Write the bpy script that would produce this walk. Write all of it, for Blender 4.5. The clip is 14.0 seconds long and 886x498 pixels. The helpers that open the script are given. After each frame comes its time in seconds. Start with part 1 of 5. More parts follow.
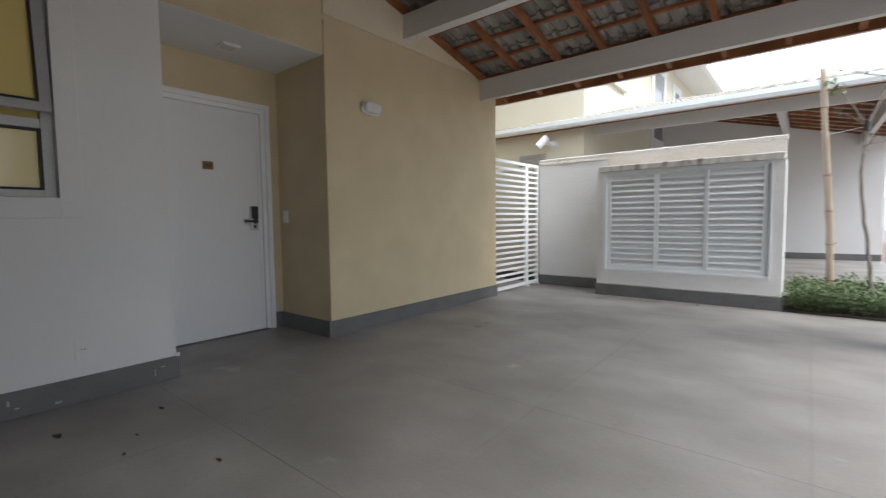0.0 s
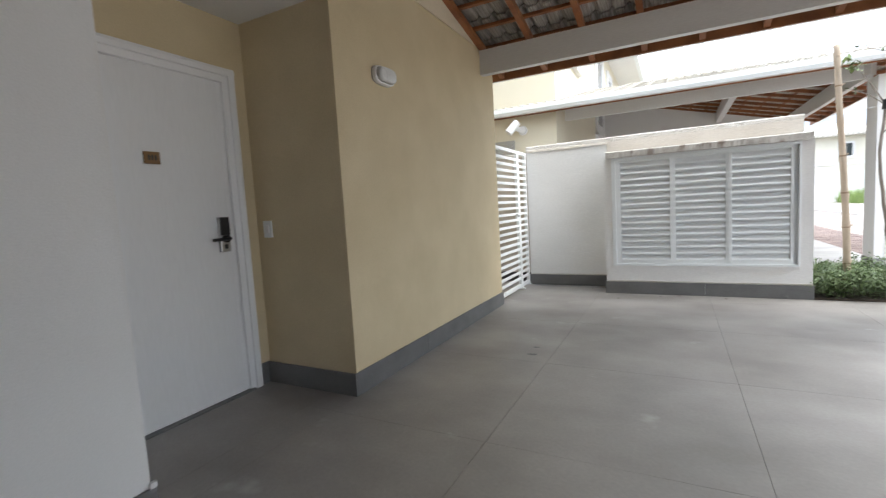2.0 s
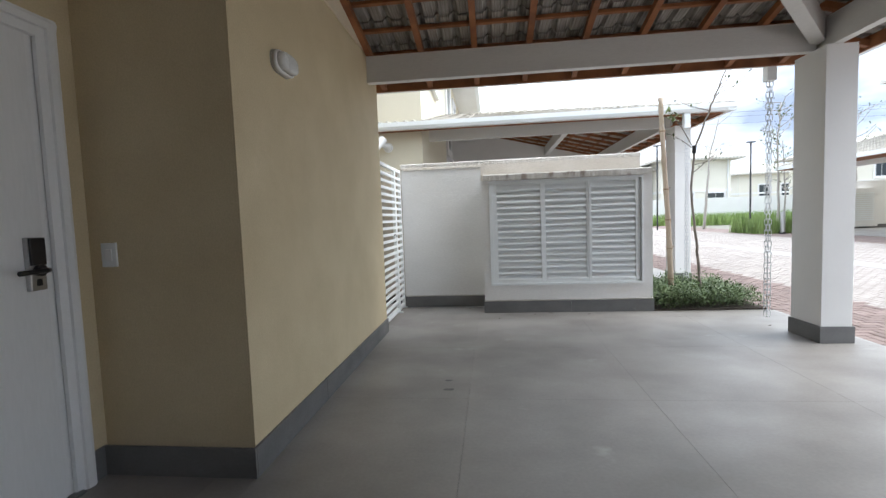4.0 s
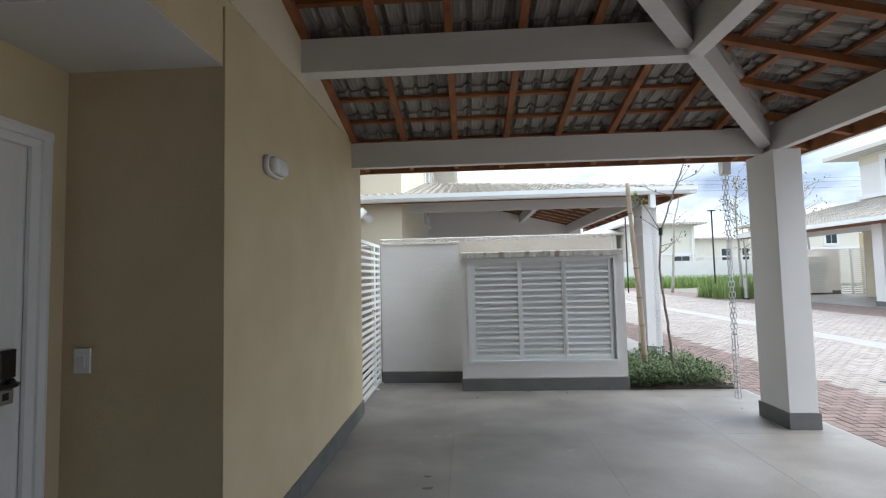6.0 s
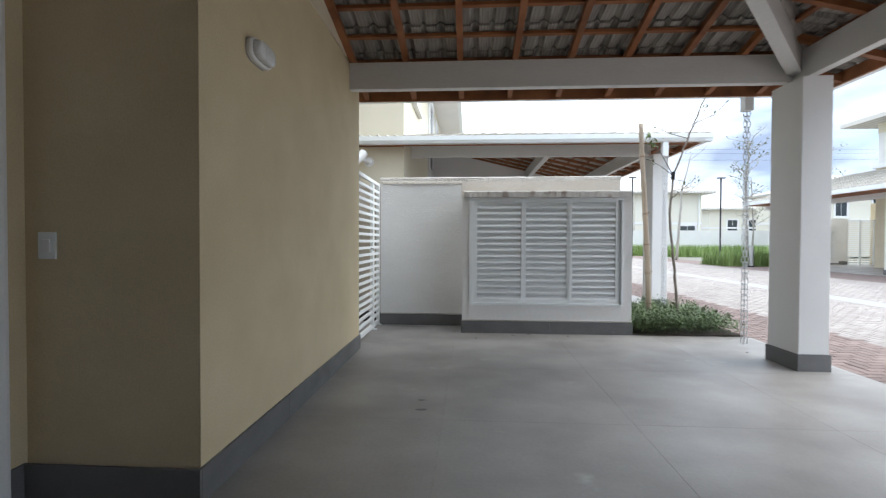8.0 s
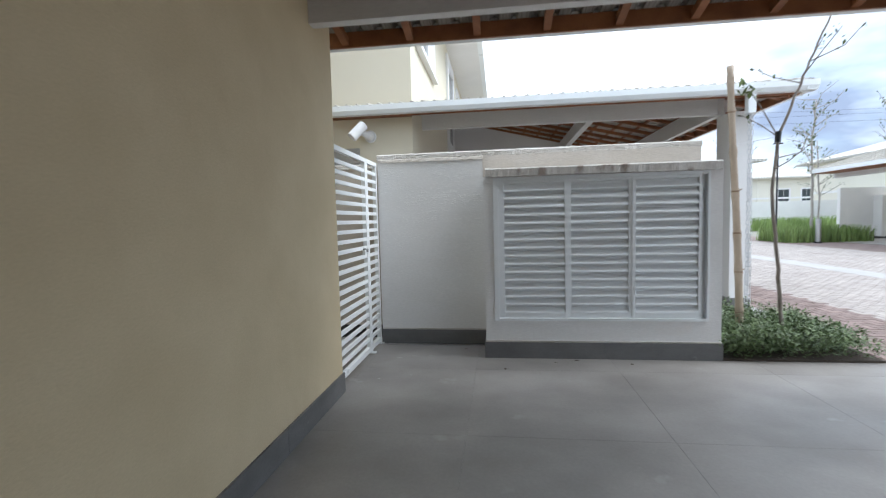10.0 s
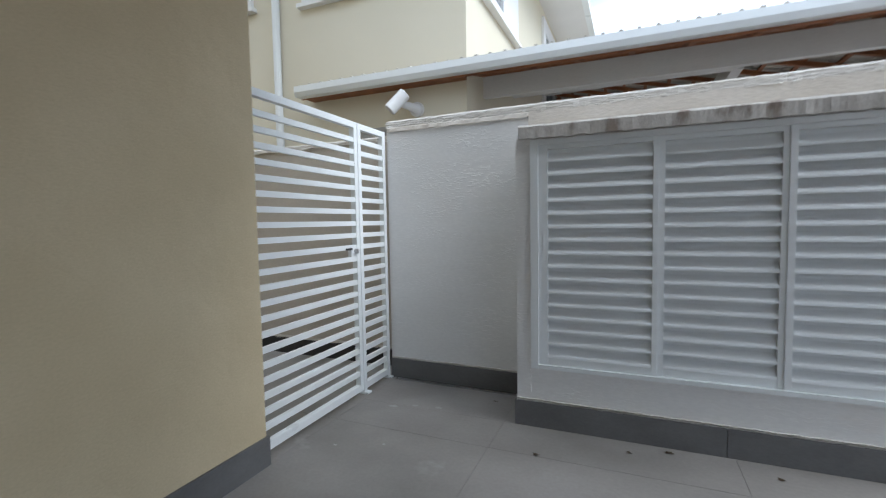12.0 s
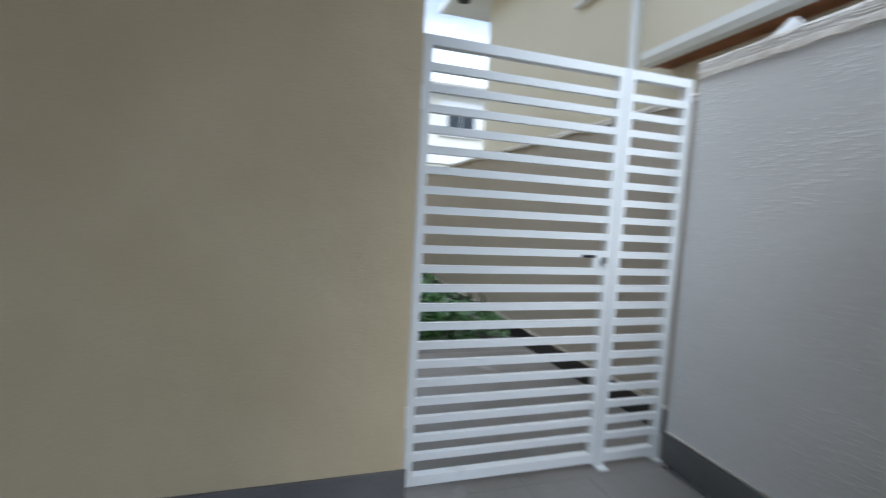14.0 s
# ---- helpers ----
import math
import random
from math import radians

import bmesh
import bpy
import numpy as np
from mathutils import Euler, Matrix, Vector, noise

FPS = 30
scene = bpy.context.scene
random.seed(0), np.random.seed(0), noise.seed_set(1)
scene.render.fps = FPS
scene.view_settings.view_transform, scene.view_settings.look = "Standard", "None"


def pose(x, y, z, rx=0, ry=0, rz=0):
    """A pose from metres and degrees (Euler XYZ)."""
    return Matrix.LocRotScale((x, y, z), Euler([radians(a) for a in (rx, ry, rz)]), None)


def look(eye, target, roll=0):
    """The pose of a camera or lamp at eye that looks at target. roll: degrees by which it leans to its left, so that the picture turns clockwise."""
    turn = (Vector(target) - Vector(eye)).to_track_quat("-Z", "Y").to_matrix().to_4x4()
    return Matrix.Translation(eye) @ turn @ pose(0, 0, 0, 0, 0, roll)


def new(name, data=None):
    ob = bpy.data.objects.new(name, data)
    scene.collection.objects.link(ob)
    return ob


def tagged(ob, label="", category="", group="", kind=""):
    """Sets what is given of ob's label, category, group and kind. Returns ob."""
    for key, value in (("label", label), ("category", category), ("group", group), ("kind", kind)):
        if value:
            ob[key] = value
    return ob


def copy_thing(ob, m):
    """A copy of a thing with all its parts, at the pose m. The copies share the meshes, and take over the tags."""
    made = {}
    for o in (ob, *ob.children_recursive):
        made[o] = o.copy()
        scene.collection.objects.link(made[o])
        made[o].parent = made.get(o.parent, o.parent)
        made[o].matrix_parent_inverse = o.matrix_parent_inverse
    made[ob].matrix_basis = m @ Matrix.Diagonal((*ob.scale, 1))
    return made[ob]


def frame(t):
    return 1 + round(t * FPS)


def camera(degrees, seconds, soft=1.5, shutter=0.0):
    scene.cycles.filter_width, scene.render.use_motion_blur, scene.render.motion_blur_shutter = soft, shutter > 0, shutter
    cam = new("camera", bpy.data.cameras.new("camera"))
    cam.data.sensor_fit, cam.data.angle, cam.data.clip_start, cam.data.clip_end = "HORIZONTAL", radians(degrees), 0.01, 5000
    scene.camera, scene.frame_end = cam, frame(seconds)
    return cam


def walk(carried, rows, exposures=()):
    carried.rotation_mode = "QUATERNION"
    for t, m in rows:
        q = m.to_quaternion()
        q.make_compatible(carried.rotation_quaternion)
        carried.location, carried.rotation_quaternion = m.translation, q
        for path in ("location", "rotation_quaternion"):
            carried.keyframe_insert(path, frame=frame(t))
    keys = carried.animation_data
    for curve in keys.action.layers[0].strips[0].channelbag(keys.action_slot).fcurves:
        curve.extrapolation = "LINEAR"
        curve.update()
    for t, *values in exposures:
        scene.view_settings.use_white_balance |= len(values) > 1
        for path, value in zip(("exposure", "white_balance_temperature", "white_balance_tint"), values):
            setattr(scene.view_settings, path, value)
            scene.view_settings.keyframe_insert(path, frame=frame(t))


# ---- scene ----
cam = camera(89.6, 14.0, soft=1.2, shutter=0.5)
PATH = [
    (0, (-0.049, -0.1, 1.061), (-1.314, 1.444, 0.931), -0.7),
    (0.5, (-0.464, -0.026, 1.057), (-1.794, 1.462, 0.918), -0.9),
    (1, (-0.88, 0.014, 1.111), (-2.082, 1.604, 0.947), -3.0),
    (1.5, (-1.222, 0.017, 1.147), (-2.283, 1.704, 0.978), -3.2),
    (2, (-1.542, 0.139, 1.185), (-2.467, 1.903, 1.006), -3.3),
    (2.5, (-1.801, 0.239, 1.158), (-2.455, 2.122, 0.989), -2.8),
    (3, (-2.011, 0.315, 1.174), (-2.359, 2.271, 0.944), -3.4),
    (3.2, (-2.063, 0.362, 1.174), (-2.386, 2.323, 0.951), -3.1),
    (5.3, (-2.319, 0.353, 1.44), (-2.383, 2.352, 1.486), -1.8),
    (5.5, (-2.299, 0.339, 1.468), (-2.387, 2.336, 1.534), -1.3),
    (6, (-2.248, 0.298, 1.486), (-2.35, 2.292, 1.6), -1.3),
    (6.5, (-2.222, 0.299, 1.411), (-2.307, 2.296, 1.481), -0.7),
    (7, (-2.202, 0.299, 1.306), (-2.286, 2.297, 1.29), -1.6),
    (7.5, (-2.205, 0.328, 1.216), (-2.307, 2.325, 1.171), -0.7),
    (8, (-2.237, 0.506, 1.137), (-2.355, 2.502, 1.103), 0.2),
    (8.2, (-2.273, 0.624, 1.123), (-2.419, 2.619, 1.146), 0.7),
    (10.3, (-2.141, 2.16, 1.318), (-2.45, 4.13, 1.167), -2.6),
    (10.5, (-2.063, 2.323, 1.322), (-2.505, 4.267, 1.163), -2.1),
    (11, (-1.907, 2.677, 1.311), (-2.561, 4.563, 1.179), -1.3),
    (11.5, (-1.83, 3.087, 1.24), (-2.533, 4.957, 1.151), 1.4),
    (12, (-1.698, 3.481, 1.222), (-2.477, 5.319, 1.1), -1.0),
    (12.5, (-1.615, 3.849, 1.23), (-2.645, 5.556, 1.076), 0.8),
    (13, (-1.652, 4.24, 1.205), (-2.897, 5.801, 1.103), 1.7),
    (13.5, (-1.68, 4.559, 1.216), (-3.188, 5.866, 1.073), 1.9),
    (14, (-1.681, 4.745, 1.209), (-3.586, 5.334, 1.05), 3.1),
]
# the film's own camera exposes and balances a little differently along the way
EXPOSURES = [(0.0, 1.13, 6350, 10), (1.5, 1.58, 6400, 9), (3.0, 1.45, 6300, 9), (5.5, 0.88, 6150, 8), (8.0, 1.02, 6100, 8), (10.5, 0.84, 5950, 8), (11.5, 0.76, 5900, 8), (12.5, 0.67, 5800, 8), (14.0, 0.64, 5650, 8)]
walk(cam, [(t, look(eye, target, roll)) for t, eye, target, roll in PATH], EXPOSURES)

# ---- light ----
SUN_ELEVATION, SUN_AZIMUTH = radians(49), radians(92)
world = bpy.data.worlds.new("overcast_sky")
scene.world = world
world.use_nodes = True
wn, wl = world.node_tree.nodes, world.node_tree.links
wn.clear()
w_out = wn.new("ShaderNodeOutputWorld")
w_bg = wn.new("ShaderNodeBackground")
w_sky = wn.new("ShaderNodeTexSky")
w_sky.sky_type = "NISHITA"
w_sky.sun_disc = False
w_sky.sun_elevation = SUN_ELEVATION
w_sky.sun_rotation = SUN_AZIMUTH
w_coord = wn.new("ShaderNodeTexCoord")
w_map = wn.new("ShaderNodeMapping")
w_map.inputs["Scale"].default_value = (1.0, 1.0, 2.6)
w_noise = wn.new("ShaderNodeTexNoise")
w_noise.inputs["Scale"].default_value = 1.9
w_noise.inputs["Detail"].default_value = 6.0
w_noise.inputs["Roughness"].default_value = 0.55
w_ramp = wn.new("ShaderNodeValToRGB")
w_ramp.color_ramp.elements[0].position = 0.36
w_ramp.color_ramp.elements[0].color = (0.45, 0.45, 0.45, 1)
w_ramp.color_ramp.elements[1].position = 0.56
w_ramp.color_ramp.elements[1].color = (1, 1, 1, 1)
w_mix = wn.new("ShaderNodeMix")
w_mix.data_type = "RGBA"
w_tone = wn.new("ShaderNodeTexNoise")
w_tone.inputs["Scale"].default_value = 2.6
w_tone.inputs["Detail"].default_value = 5.0
w_cloud = wn.new("ShaderNodeMix")
w_cloud.data_type = "RGBA"
w_cloud.inputs["A"].default_value = (2.3, 2.75, 3.7, 1)
w_cloud.inputs["B"].default_value = (9.6, 10.2, 10.9, 1)
w_cut = wn.new("ShaderNodeMapRange")
w_cut.inputs["From Min"].default_value, w_cut.inputs["From Max"].default_value = 0.34, 0.60
wl.new(w_map.outputs["Vector"], w_tone.inputs["Vector"])
wl.new(w_tone.outputs["Fac"], w_cut.inputs["Value"])
w_split = wn.new("ShaderNodeSeparateXYZ")
w_height = wn.new("ShaderNodeMapRange")
w_height.inputs["From Min"].default_value, w_height.inputs["From Max"].default_value = 0.08, 0.30
w_height.inputs["To Min"].default_value, w_height.inputs["To Max"].default_value = -0.35, 0.35
w_sum = wn.new("ShaderNodeMath")
w_sum.operation = "ADD"
w_sum.use_clamp = True
wl.new(w_coord.outputs["Generated"], w_split.inputs["Vector"])
wl.new(w_split.outputs["Z"], w_height.inputs["Value"])
wl.new(w_height.outputs["Result"], w_sum.inputs[0])
wl.new(w_cut.outputs["Result"], w_sum.inputs[1])
wl.new(w_sum.outputs[0], w_cloud.inputs["Factor"])
wl.new(w_cloud.outputs["Result"], w_mix.inputs["B"])
wl.new(w_coord.outputs["Generated"], w_map.inputs["Vector"])
wl.new(w_map.outputs["Vector"], w_noise.inputs["Vector"])
wl.new(w_noise.outputs["Fac"], w_ramp.inputs["Fac"])
wl.new(w_ramp.outputs["Color"], w_mix.inputs["Factor"])
wl.new(w_sky.outputs["Color"], w_mix.inputs["A"])
wl.new(w_mix.outputs["Result"], w_bg.inputs["Color"])
wl.new(w_bg.outputs["Background"], w_out.inputs["Surface"])
w_bg.inputs["Strength"].default_value = 0.12

sun_data = bpy.data.lights.new("sun", "SUN")
sun_data.energy = 1.8
sun_data.angle = radians(40)
sun_data.color = (1.0, 0.98, 0.95)
sun = new("sun", sun_data)
sun.matrix_world = look((0, 0, 30), (-30 * math.cos(SUN_ELEVATION) * math.sin(SUN_AZIMUTH), -30 * math.cos(SUN_ELEVATION) * math.cos(SUN_AZIMUTH), 30 - 30 * math.sin(SUN_ELEVATION)))


# ---- materials ----
def material(name, color, rough=0.6, second=None, scale=2.0, amount=0.5, fine=80.0, bump=0.15, metallic=0.0,
             stretch=(1, 1, 1), stain=None, stain_scale=1.2, stain_cut=0.6, random_tint=0.0, depth=0.004, speckle=0.12, local=False, wave=0.0, sparse=False, gloss=0.5):
    """Two-scale painted or mineral surface: broad tone, fine grain, optional stains and relief."""
    m = bpy.data.materials.new(name)
    m.use_nodes = True
    n, l = m.node_tree.nodes, m.node_tree.links
    bsdf = n["Principled BSDF"]
    bsdf.inputs["Roughness"].default_value = rough
    bsdf.inputs["Metallic"].default_value = metallic
    bsdf.inputs["Specular IOR Level"].default_value = gloss
    geo = n.new("ShaderNodeNewGeometry")
    mp = n.new("ShaderNodeMapping")
    mp.inputs["Scale"].default_value = stretch
    if local:
        tc = n.new("ShaderNodeTexCoord")
        l.new(tc.outputs["Object"], mp.inputs["Vector"])
    else:
        l.new(geo.outputs["Position"], mp.inputs["Vector"])
    second = second or tuple(c * 0.86 for c in color)

    def noise_tex(s, detail):
        t = n.new("ShaderNodeTexNoise")
        t.inputs["Scale"].default_value = s
        t.inputs["Detail"].default_value = detail
        l.new(mp.outputs["Vector"], t.inputs["Vector"])
        return t

    def mix(kind, fac, a, b):
        x = n.new("ShaderNodeMix")
        x.data_type, x.blend_type = "RGBA", kind
        for socket, value in (("Factor", fac), ("A", a), ("B", b)):
            if isinstance(value, (int, float)):
                x.inputs[socket].default_value = value
            elif isinstance(value, tuple):
                x.inputs[socket].default_value = (*value, 1)
            else:
                l.new(value, x.inputs[socket])
        return x.outputs["Result"]

    def ramp(source, low, high):
        r = n.new("ShaderNodeMapRange")
        r.inputs["From Min"].default_value, r.inputs["From Max"].default_value = low, high
        l.new(source, r.inputs["Value"])
        return r.outputs["Result"]

    broad, grain = noise_tex(scale, 5), noise_tex(fine, 3)
    col = mix("MIX", ramp(broad.outputs["Fac"], 0.5 - amount * 0.5, 0.5 + amount * 0.5), color, second)
    g = mix("MIX", ramp(grain.outputs["Fac"], 0.3, 0.7), (1 - speckle,) * 3, (1.0, 1.0, 1.0))
    col = mix("MULTIPLY", 1.0, col, g)
    if stain:
        s = noise_tex(stain_scale, 7)
        col = mix("MIX", ramp(s.outputs["Fac"], stain_cut, stain_cut + 0.12), col, stain)
    if random_tint:
        info = n.new("ShaderNodeObjectInfo")
        v = n.new("ShaderNodeMapRange")
        v.inputs["To Min"].default_value, v.inputs["To Max"].default_value = 1 - random_tint, 1 + random_tint
        l.new(info.outputs["Random"], v.inputs["Value"])
        island = n.new("ShaderNodeMapRange")
        island.inputs["To Min"].default_value, island.inputs["To Max"].default_value = 1 - random_tint, 1 + random_tint
        l.new(geo.outputs["Random Per Island"], island.inputs["Value"])
        c = n.new("ShaderNodeCombineColor")
        prod = n.new("ShaderNodeMath")
        prod.operation = "MULTIPLY"
        l.new(v.outputs["Result"], prod.inputs[0])
        l.new(island.outputs["Result"], prod.inputs[1])
        for k in range(3):
            l.new(prod.outputs[0], c.inputs[k])
        col = mix("MULTIPLY", 1.0, col, c.outputs["Color"])
    l.new(col, bsdf.inputs["Base Color"])
    rr = n.new("ShaderNodeMapRange")
    rr.inputs["To Min"].default_value, rr.inputs["To Max"].default_value = max(rough - 0.1, 0.02), min(rough + 0.1, 1)
    l.new(broad.outputs["Fac"], rr.inputs["Value"])
    l.new(rr.outputs["Result"], bsdf.inputs["Roughness"])
    relief = grain.outputs["Fac"]
    if sparse:
        patch, both = noise_tex(4.0, 4), n.new("ShaderNodeMath")
        both.operation = "MULTIPLY"
        l.new(ramp(grain.outputs["Fac"], 0.50, 0.72), both.inputs[0])
        l.new(ramp(patch.outputs["Fac"], 0.42, 0.66), both.inputs[1])
        relief = both.outputs[0]
    if bump:
        b = n.new("ShaderNodeBump")
        b.inputs["Strength"].default_value = bump
        b.inputs["Distance"].default_value = depth
        if wave:
            slow = noise_tex(7.0, 2)
            add = n.new("ShaderNodeMath")
            add.operation = "MULTIPLY_ADD"
            add.inputs[1].default_value = wave * 4
            l.new(slow.outputs["Fac"], add.inputs[0])
            l.new(relief, add.inputs[2])
            l.new(add.outputs[0], b.inputs["Height"])
        else:
            l.new(relief, b.inputs["Height"])
        l.new(b.outputs["Normal"], bsdf.inputs["Normal"])
    return m


YELLOW = material("yellow_plaster", (0.68, 0.568, 0.370), 0.85, (0.60, 0.493, 0.313), 2.6, 0.5, 120, 0.35, wave=1.2, depth=0.003, speckle=0.1)
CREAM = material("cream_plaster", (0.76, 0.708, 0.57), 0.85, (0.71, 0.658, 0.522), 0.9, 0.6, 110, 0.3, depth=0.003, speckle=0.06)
FAR_CREAM = material("pale_cream_plaster", (0.80, 0.775, 0.685), 0.85, (0.76, 0.73, 0.64), 0.5, 0.6, 60, 0.1, speckle=0.04)
BEIGE = material("beige_plaster", (0.60, 0.55, 0.485), 0.9, (0.53, 0.48, 0.42), 1.2, 0.6, 60, 0.6, depth=0.006, speckle=0.08)
WHITE_WALL = material("white_wall_paint", (0.82, 0.81, 0.79), 0.8, (0.74, 0.73, 0.71), 1.1, 0.6, 140, 0.35, wave=1.2, depth=0.002, speckle=0.06)
ROUGH_WHITE = material("rough_white_plaster", (0.82, 0.81, 0.79), 0.85, (0.755, 0.74, 0.715), 2.2, 0.5, 60, 0.32, stretch=(0.5, 1, 1.4), wave=0.3, sparse=True, depth=0.005, speckle=0.06,
                       stain=(0.74, 0.68, 0.61), stain_scale=1.7, stain_cut=0.66)
CAP = material("weathered_cap", (0.72, 0.69, 0.645), 0.9, (0.56, 0.52, 0.46), 7.0, 0.5, 34, 0.9, depth=0.014, stretch=(0.35, 1, 2.6),
               stain=(0.47, 0.42, 0.37), stain_scale=6.0, stain_cut=0.63)
SLAB = material("stained_cement", (0.64, 0.615, 0.575), 0.9, (0.47, 0.44, 0.40), 9.0, 0.5, 50, 0.55, depth=0.007, stretch=(1.3, 1, 0.75),
                stain=(0.26, 0.215, 0.18), stain_scale=7.0, stain_cut=0.545)
WHITE_PAINT = material("white_paint", (0.85, 0.85, 0.85), 0.45, (0.78, 0.78, 0.78), 2.0, 0.6, 60, 0.08, speckle=0.03)
WHITE_METAL = material("white_powder_coat", (0.83, 0.855, 0.855), 0.32, (0.78, 0.805, 0.805), 3.0, 0.6, 150, 0.05, speckle=0.03)
BEAM = material("white_painted_timber", (0.74, 0.73, 0.71), 0.55, (0.66, 0.65, 0.63), 1.5, 0.6, 50, 0.25, stretch=(0.5, 0.5, 3), speckle=0.07)
DOOR = material("door_lacquer", (0.80, 0.80, 0.80), 0.4, (0.77, 0.77, 0.77), 1.2, 0.6, 40, 0.06, stretch=(2, 2, 0.3), speckle=0.04)
FLOOR = material("grey_porcelain", (0.335, 0.312, 0.288), 0.46, (0.222, 0.204, 0.186), 1.5, 0.34, 60, 0.02, gloss=0.6, stretch=(0.8, 1, 1), random_tint=0.025,
                 stain=(0.40, 0.384, 0.365), stain_scale=3.2, stain_cut=0.67, speckle=0.1)
# Grey picked to weaken the bounce off the unseen end wall.
DIM_GREY = material("bounce_dimming_grey", (0.24, 0.235, 0.225), 0.9, (0.18, 0.176, 0.168), 1.5, 0.5, 50, 0.3)
GROUT = material("grey_grout", (0.25, 0.235, 0.22), 0.9)
SKIRT = material("grey_skirting_tile", (0.175, 0.173, 0.17), 0.5, (0.125, 0.123, 0.12), 3.5, 0.5, 60, 0.15, stretch=(1, 1, 1.8), random_tint=0.05,
                 stain=(0.30, 0.30, 0.29), stain_scale=5, stain_cut=0.70)
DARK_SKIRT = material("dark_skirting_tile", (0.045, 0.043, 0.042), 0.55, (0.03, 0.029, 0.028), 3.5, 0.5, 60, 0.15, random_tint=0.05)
BARE = material("bare_plaster", (0.75, 0.70, 0.635), 0.9, (0.63, 0.57, 0.49), 3.0, 0.5, 45, 0.35, depth=0.005, stretch=(0.6, 1, 2), speckle=0.1)
CEIL_WHITE = material("ceiling_paint", (0.78, 0.77, 0.75), 0.8, (0.74, 0.73, 0.71), 1.0, 0.6, 90, 0.1, speckle=0.03)
WOOD = material("red_brown_timber", (0.37, 0.145, 0.050), 0.6, (0.19, 0.066, 0.024), 4.0, 0.5, 70, 0.3, stretch=(1.3, 1.3, 1.3), random_tint=0.18)
TILE = material("concrete_tile", (0.46, 0.43, 0.39), 0.85, (0.175, 0.16, 0.14), 9.0, 0.42, 60, 0.5, stretch=(6, 0.35, 1), local=True, random_tint=0.16,
                stain=(0.13, 0.12, 0.11), stain_scale=6, stain_cut=0.60, speckle=0.2)
PALE_TILE = material("pale_weathered_tile", (0.58, 0.55, 0.49), 0.85, (0.42, 0.39, 0.345), 4.0, 0.55, 60, 0.4, random_tint=0.12, speckle=0.12)
BLACK = material("black_plastic", (0.02, 0.02, 0.022), 0.3, bump=0.02)
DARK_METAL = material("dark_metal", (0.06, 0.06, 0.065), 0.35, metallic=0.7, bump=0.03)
STEEL = material("brushed_steel", (0.55, 0.55, 0.55), 0.35, metallic=1.0, bump=0.03)
BRASS = material("bronze_plate", (0.23, 0.13, 0.055), 0.4, metallic=0.5, bump=0.05)
GALV = material("zinc_chain", (0.72, 0.73, 0.74), 0.4, metallic=0.35, bump=0.05)
SOIL = material("dark_soil", (0.045, 0.035, 0.025), 0.95, (0.08, 0.06, 0.045), 9, 0.5, 60, 0.8, depth=0.02)
GROUND = material("distant_ground", (0.30, 0.28, 0.25), 0.95, (0.22, 0.22, 0.17), 0.2, 0.5, 6, 0.3)
RED_PAVER = material("red_paver", (0.34, 0.255, 0.228), 0.9, (0.24, 0.175, 0.155), 3, 0.5, 90, 0.4, random_tint=0.16, speckle=0.2)
PALE_PAVER = material("pale_paver", (0.43, 0.385, 0.352), 0.9, (0.35, 0.31, 0.285), 1.2, 0.5, 90, 0.4, random_tint=0.08, speckle=0.15)
STRIP = material("pale_concrete", (0.45, 0.435, 0.415), 0.85, bump=0.2)
JOINT_SAND = material("joint_sand", (0.29, 0.25, 0.225), 0.95)
LEAF = material("shrub_leaf", (0.16, 0.22, 0.085), 0.55, (0.075, 0.12, 0.045), 8, 0.5, 50, 0.1, random_tint=0.3)
GRASS = material("tall_grass", (0.235, 0.32, 0.10), 0.6, (0.13, 0.20, 0.05), 1, 0.5, 30, 0.1, random_tint=0.3)
BAMBOO = material("dry_bamboo", (0.50, 0.405, 0.31), 0.65, (0.34, 0.265, 0.19), 6, 0.5, 60, 0.2, stretch=(2, 2, 0.4))
BARK = material("sapling_bark", (0.29, 0.25, 0.21), 0.85, (0.14, 0.115, 0.095), 9, 0.5, 60, 0.5)
PALE_BARK = material("pale_bark", (0.46, 0.43, 0.39), 0.85, (0.36, 0.33, 0.29), 3, 0.5, 40, 0.3)

DARK_GLASS = material("dark_window_glass", (0.035, 0.045, 0.05), 0.06, bump=0)
MID_GLASS = material("pale_window_glass", (0.30, 0.32, 0.335), 0.08, bump=0)
PALE_YELLOW = material("pale_yellow_plaster", (0.76, 0.665, 0.505), 0.85, (0.70, 0.61, 0.455), 2.6, 0.5, 120, 0.35, wave=1.2, depth=0.003, speckle=0.1)
LAMP_GLASS = material("opal_diffuser", (0.82, 0.82, 0.80), 0.25, bump=0.02)


# ---- mesh helpers ----
def world_of(ob):
    if ob.parent:
        return world_of(ob.parent) @ ob.matrix_parent_inverse @ ob.matrix_basis
    return ob.matrix_basis.copy()


def thing(name, at, label="", category="", group="", kind=""):
    ob = new(name)
    ob.empty_display_size = 0.1
    ob.matrix_basis = Matrix.Translation(at)
    return tagged(ob, label, category, group, kind)


def adopt(ob, parent):
    if parent:
        ob.parent = parent
        ob.matrix_parent_inverse = world_of(parent).inverted()
    return ob


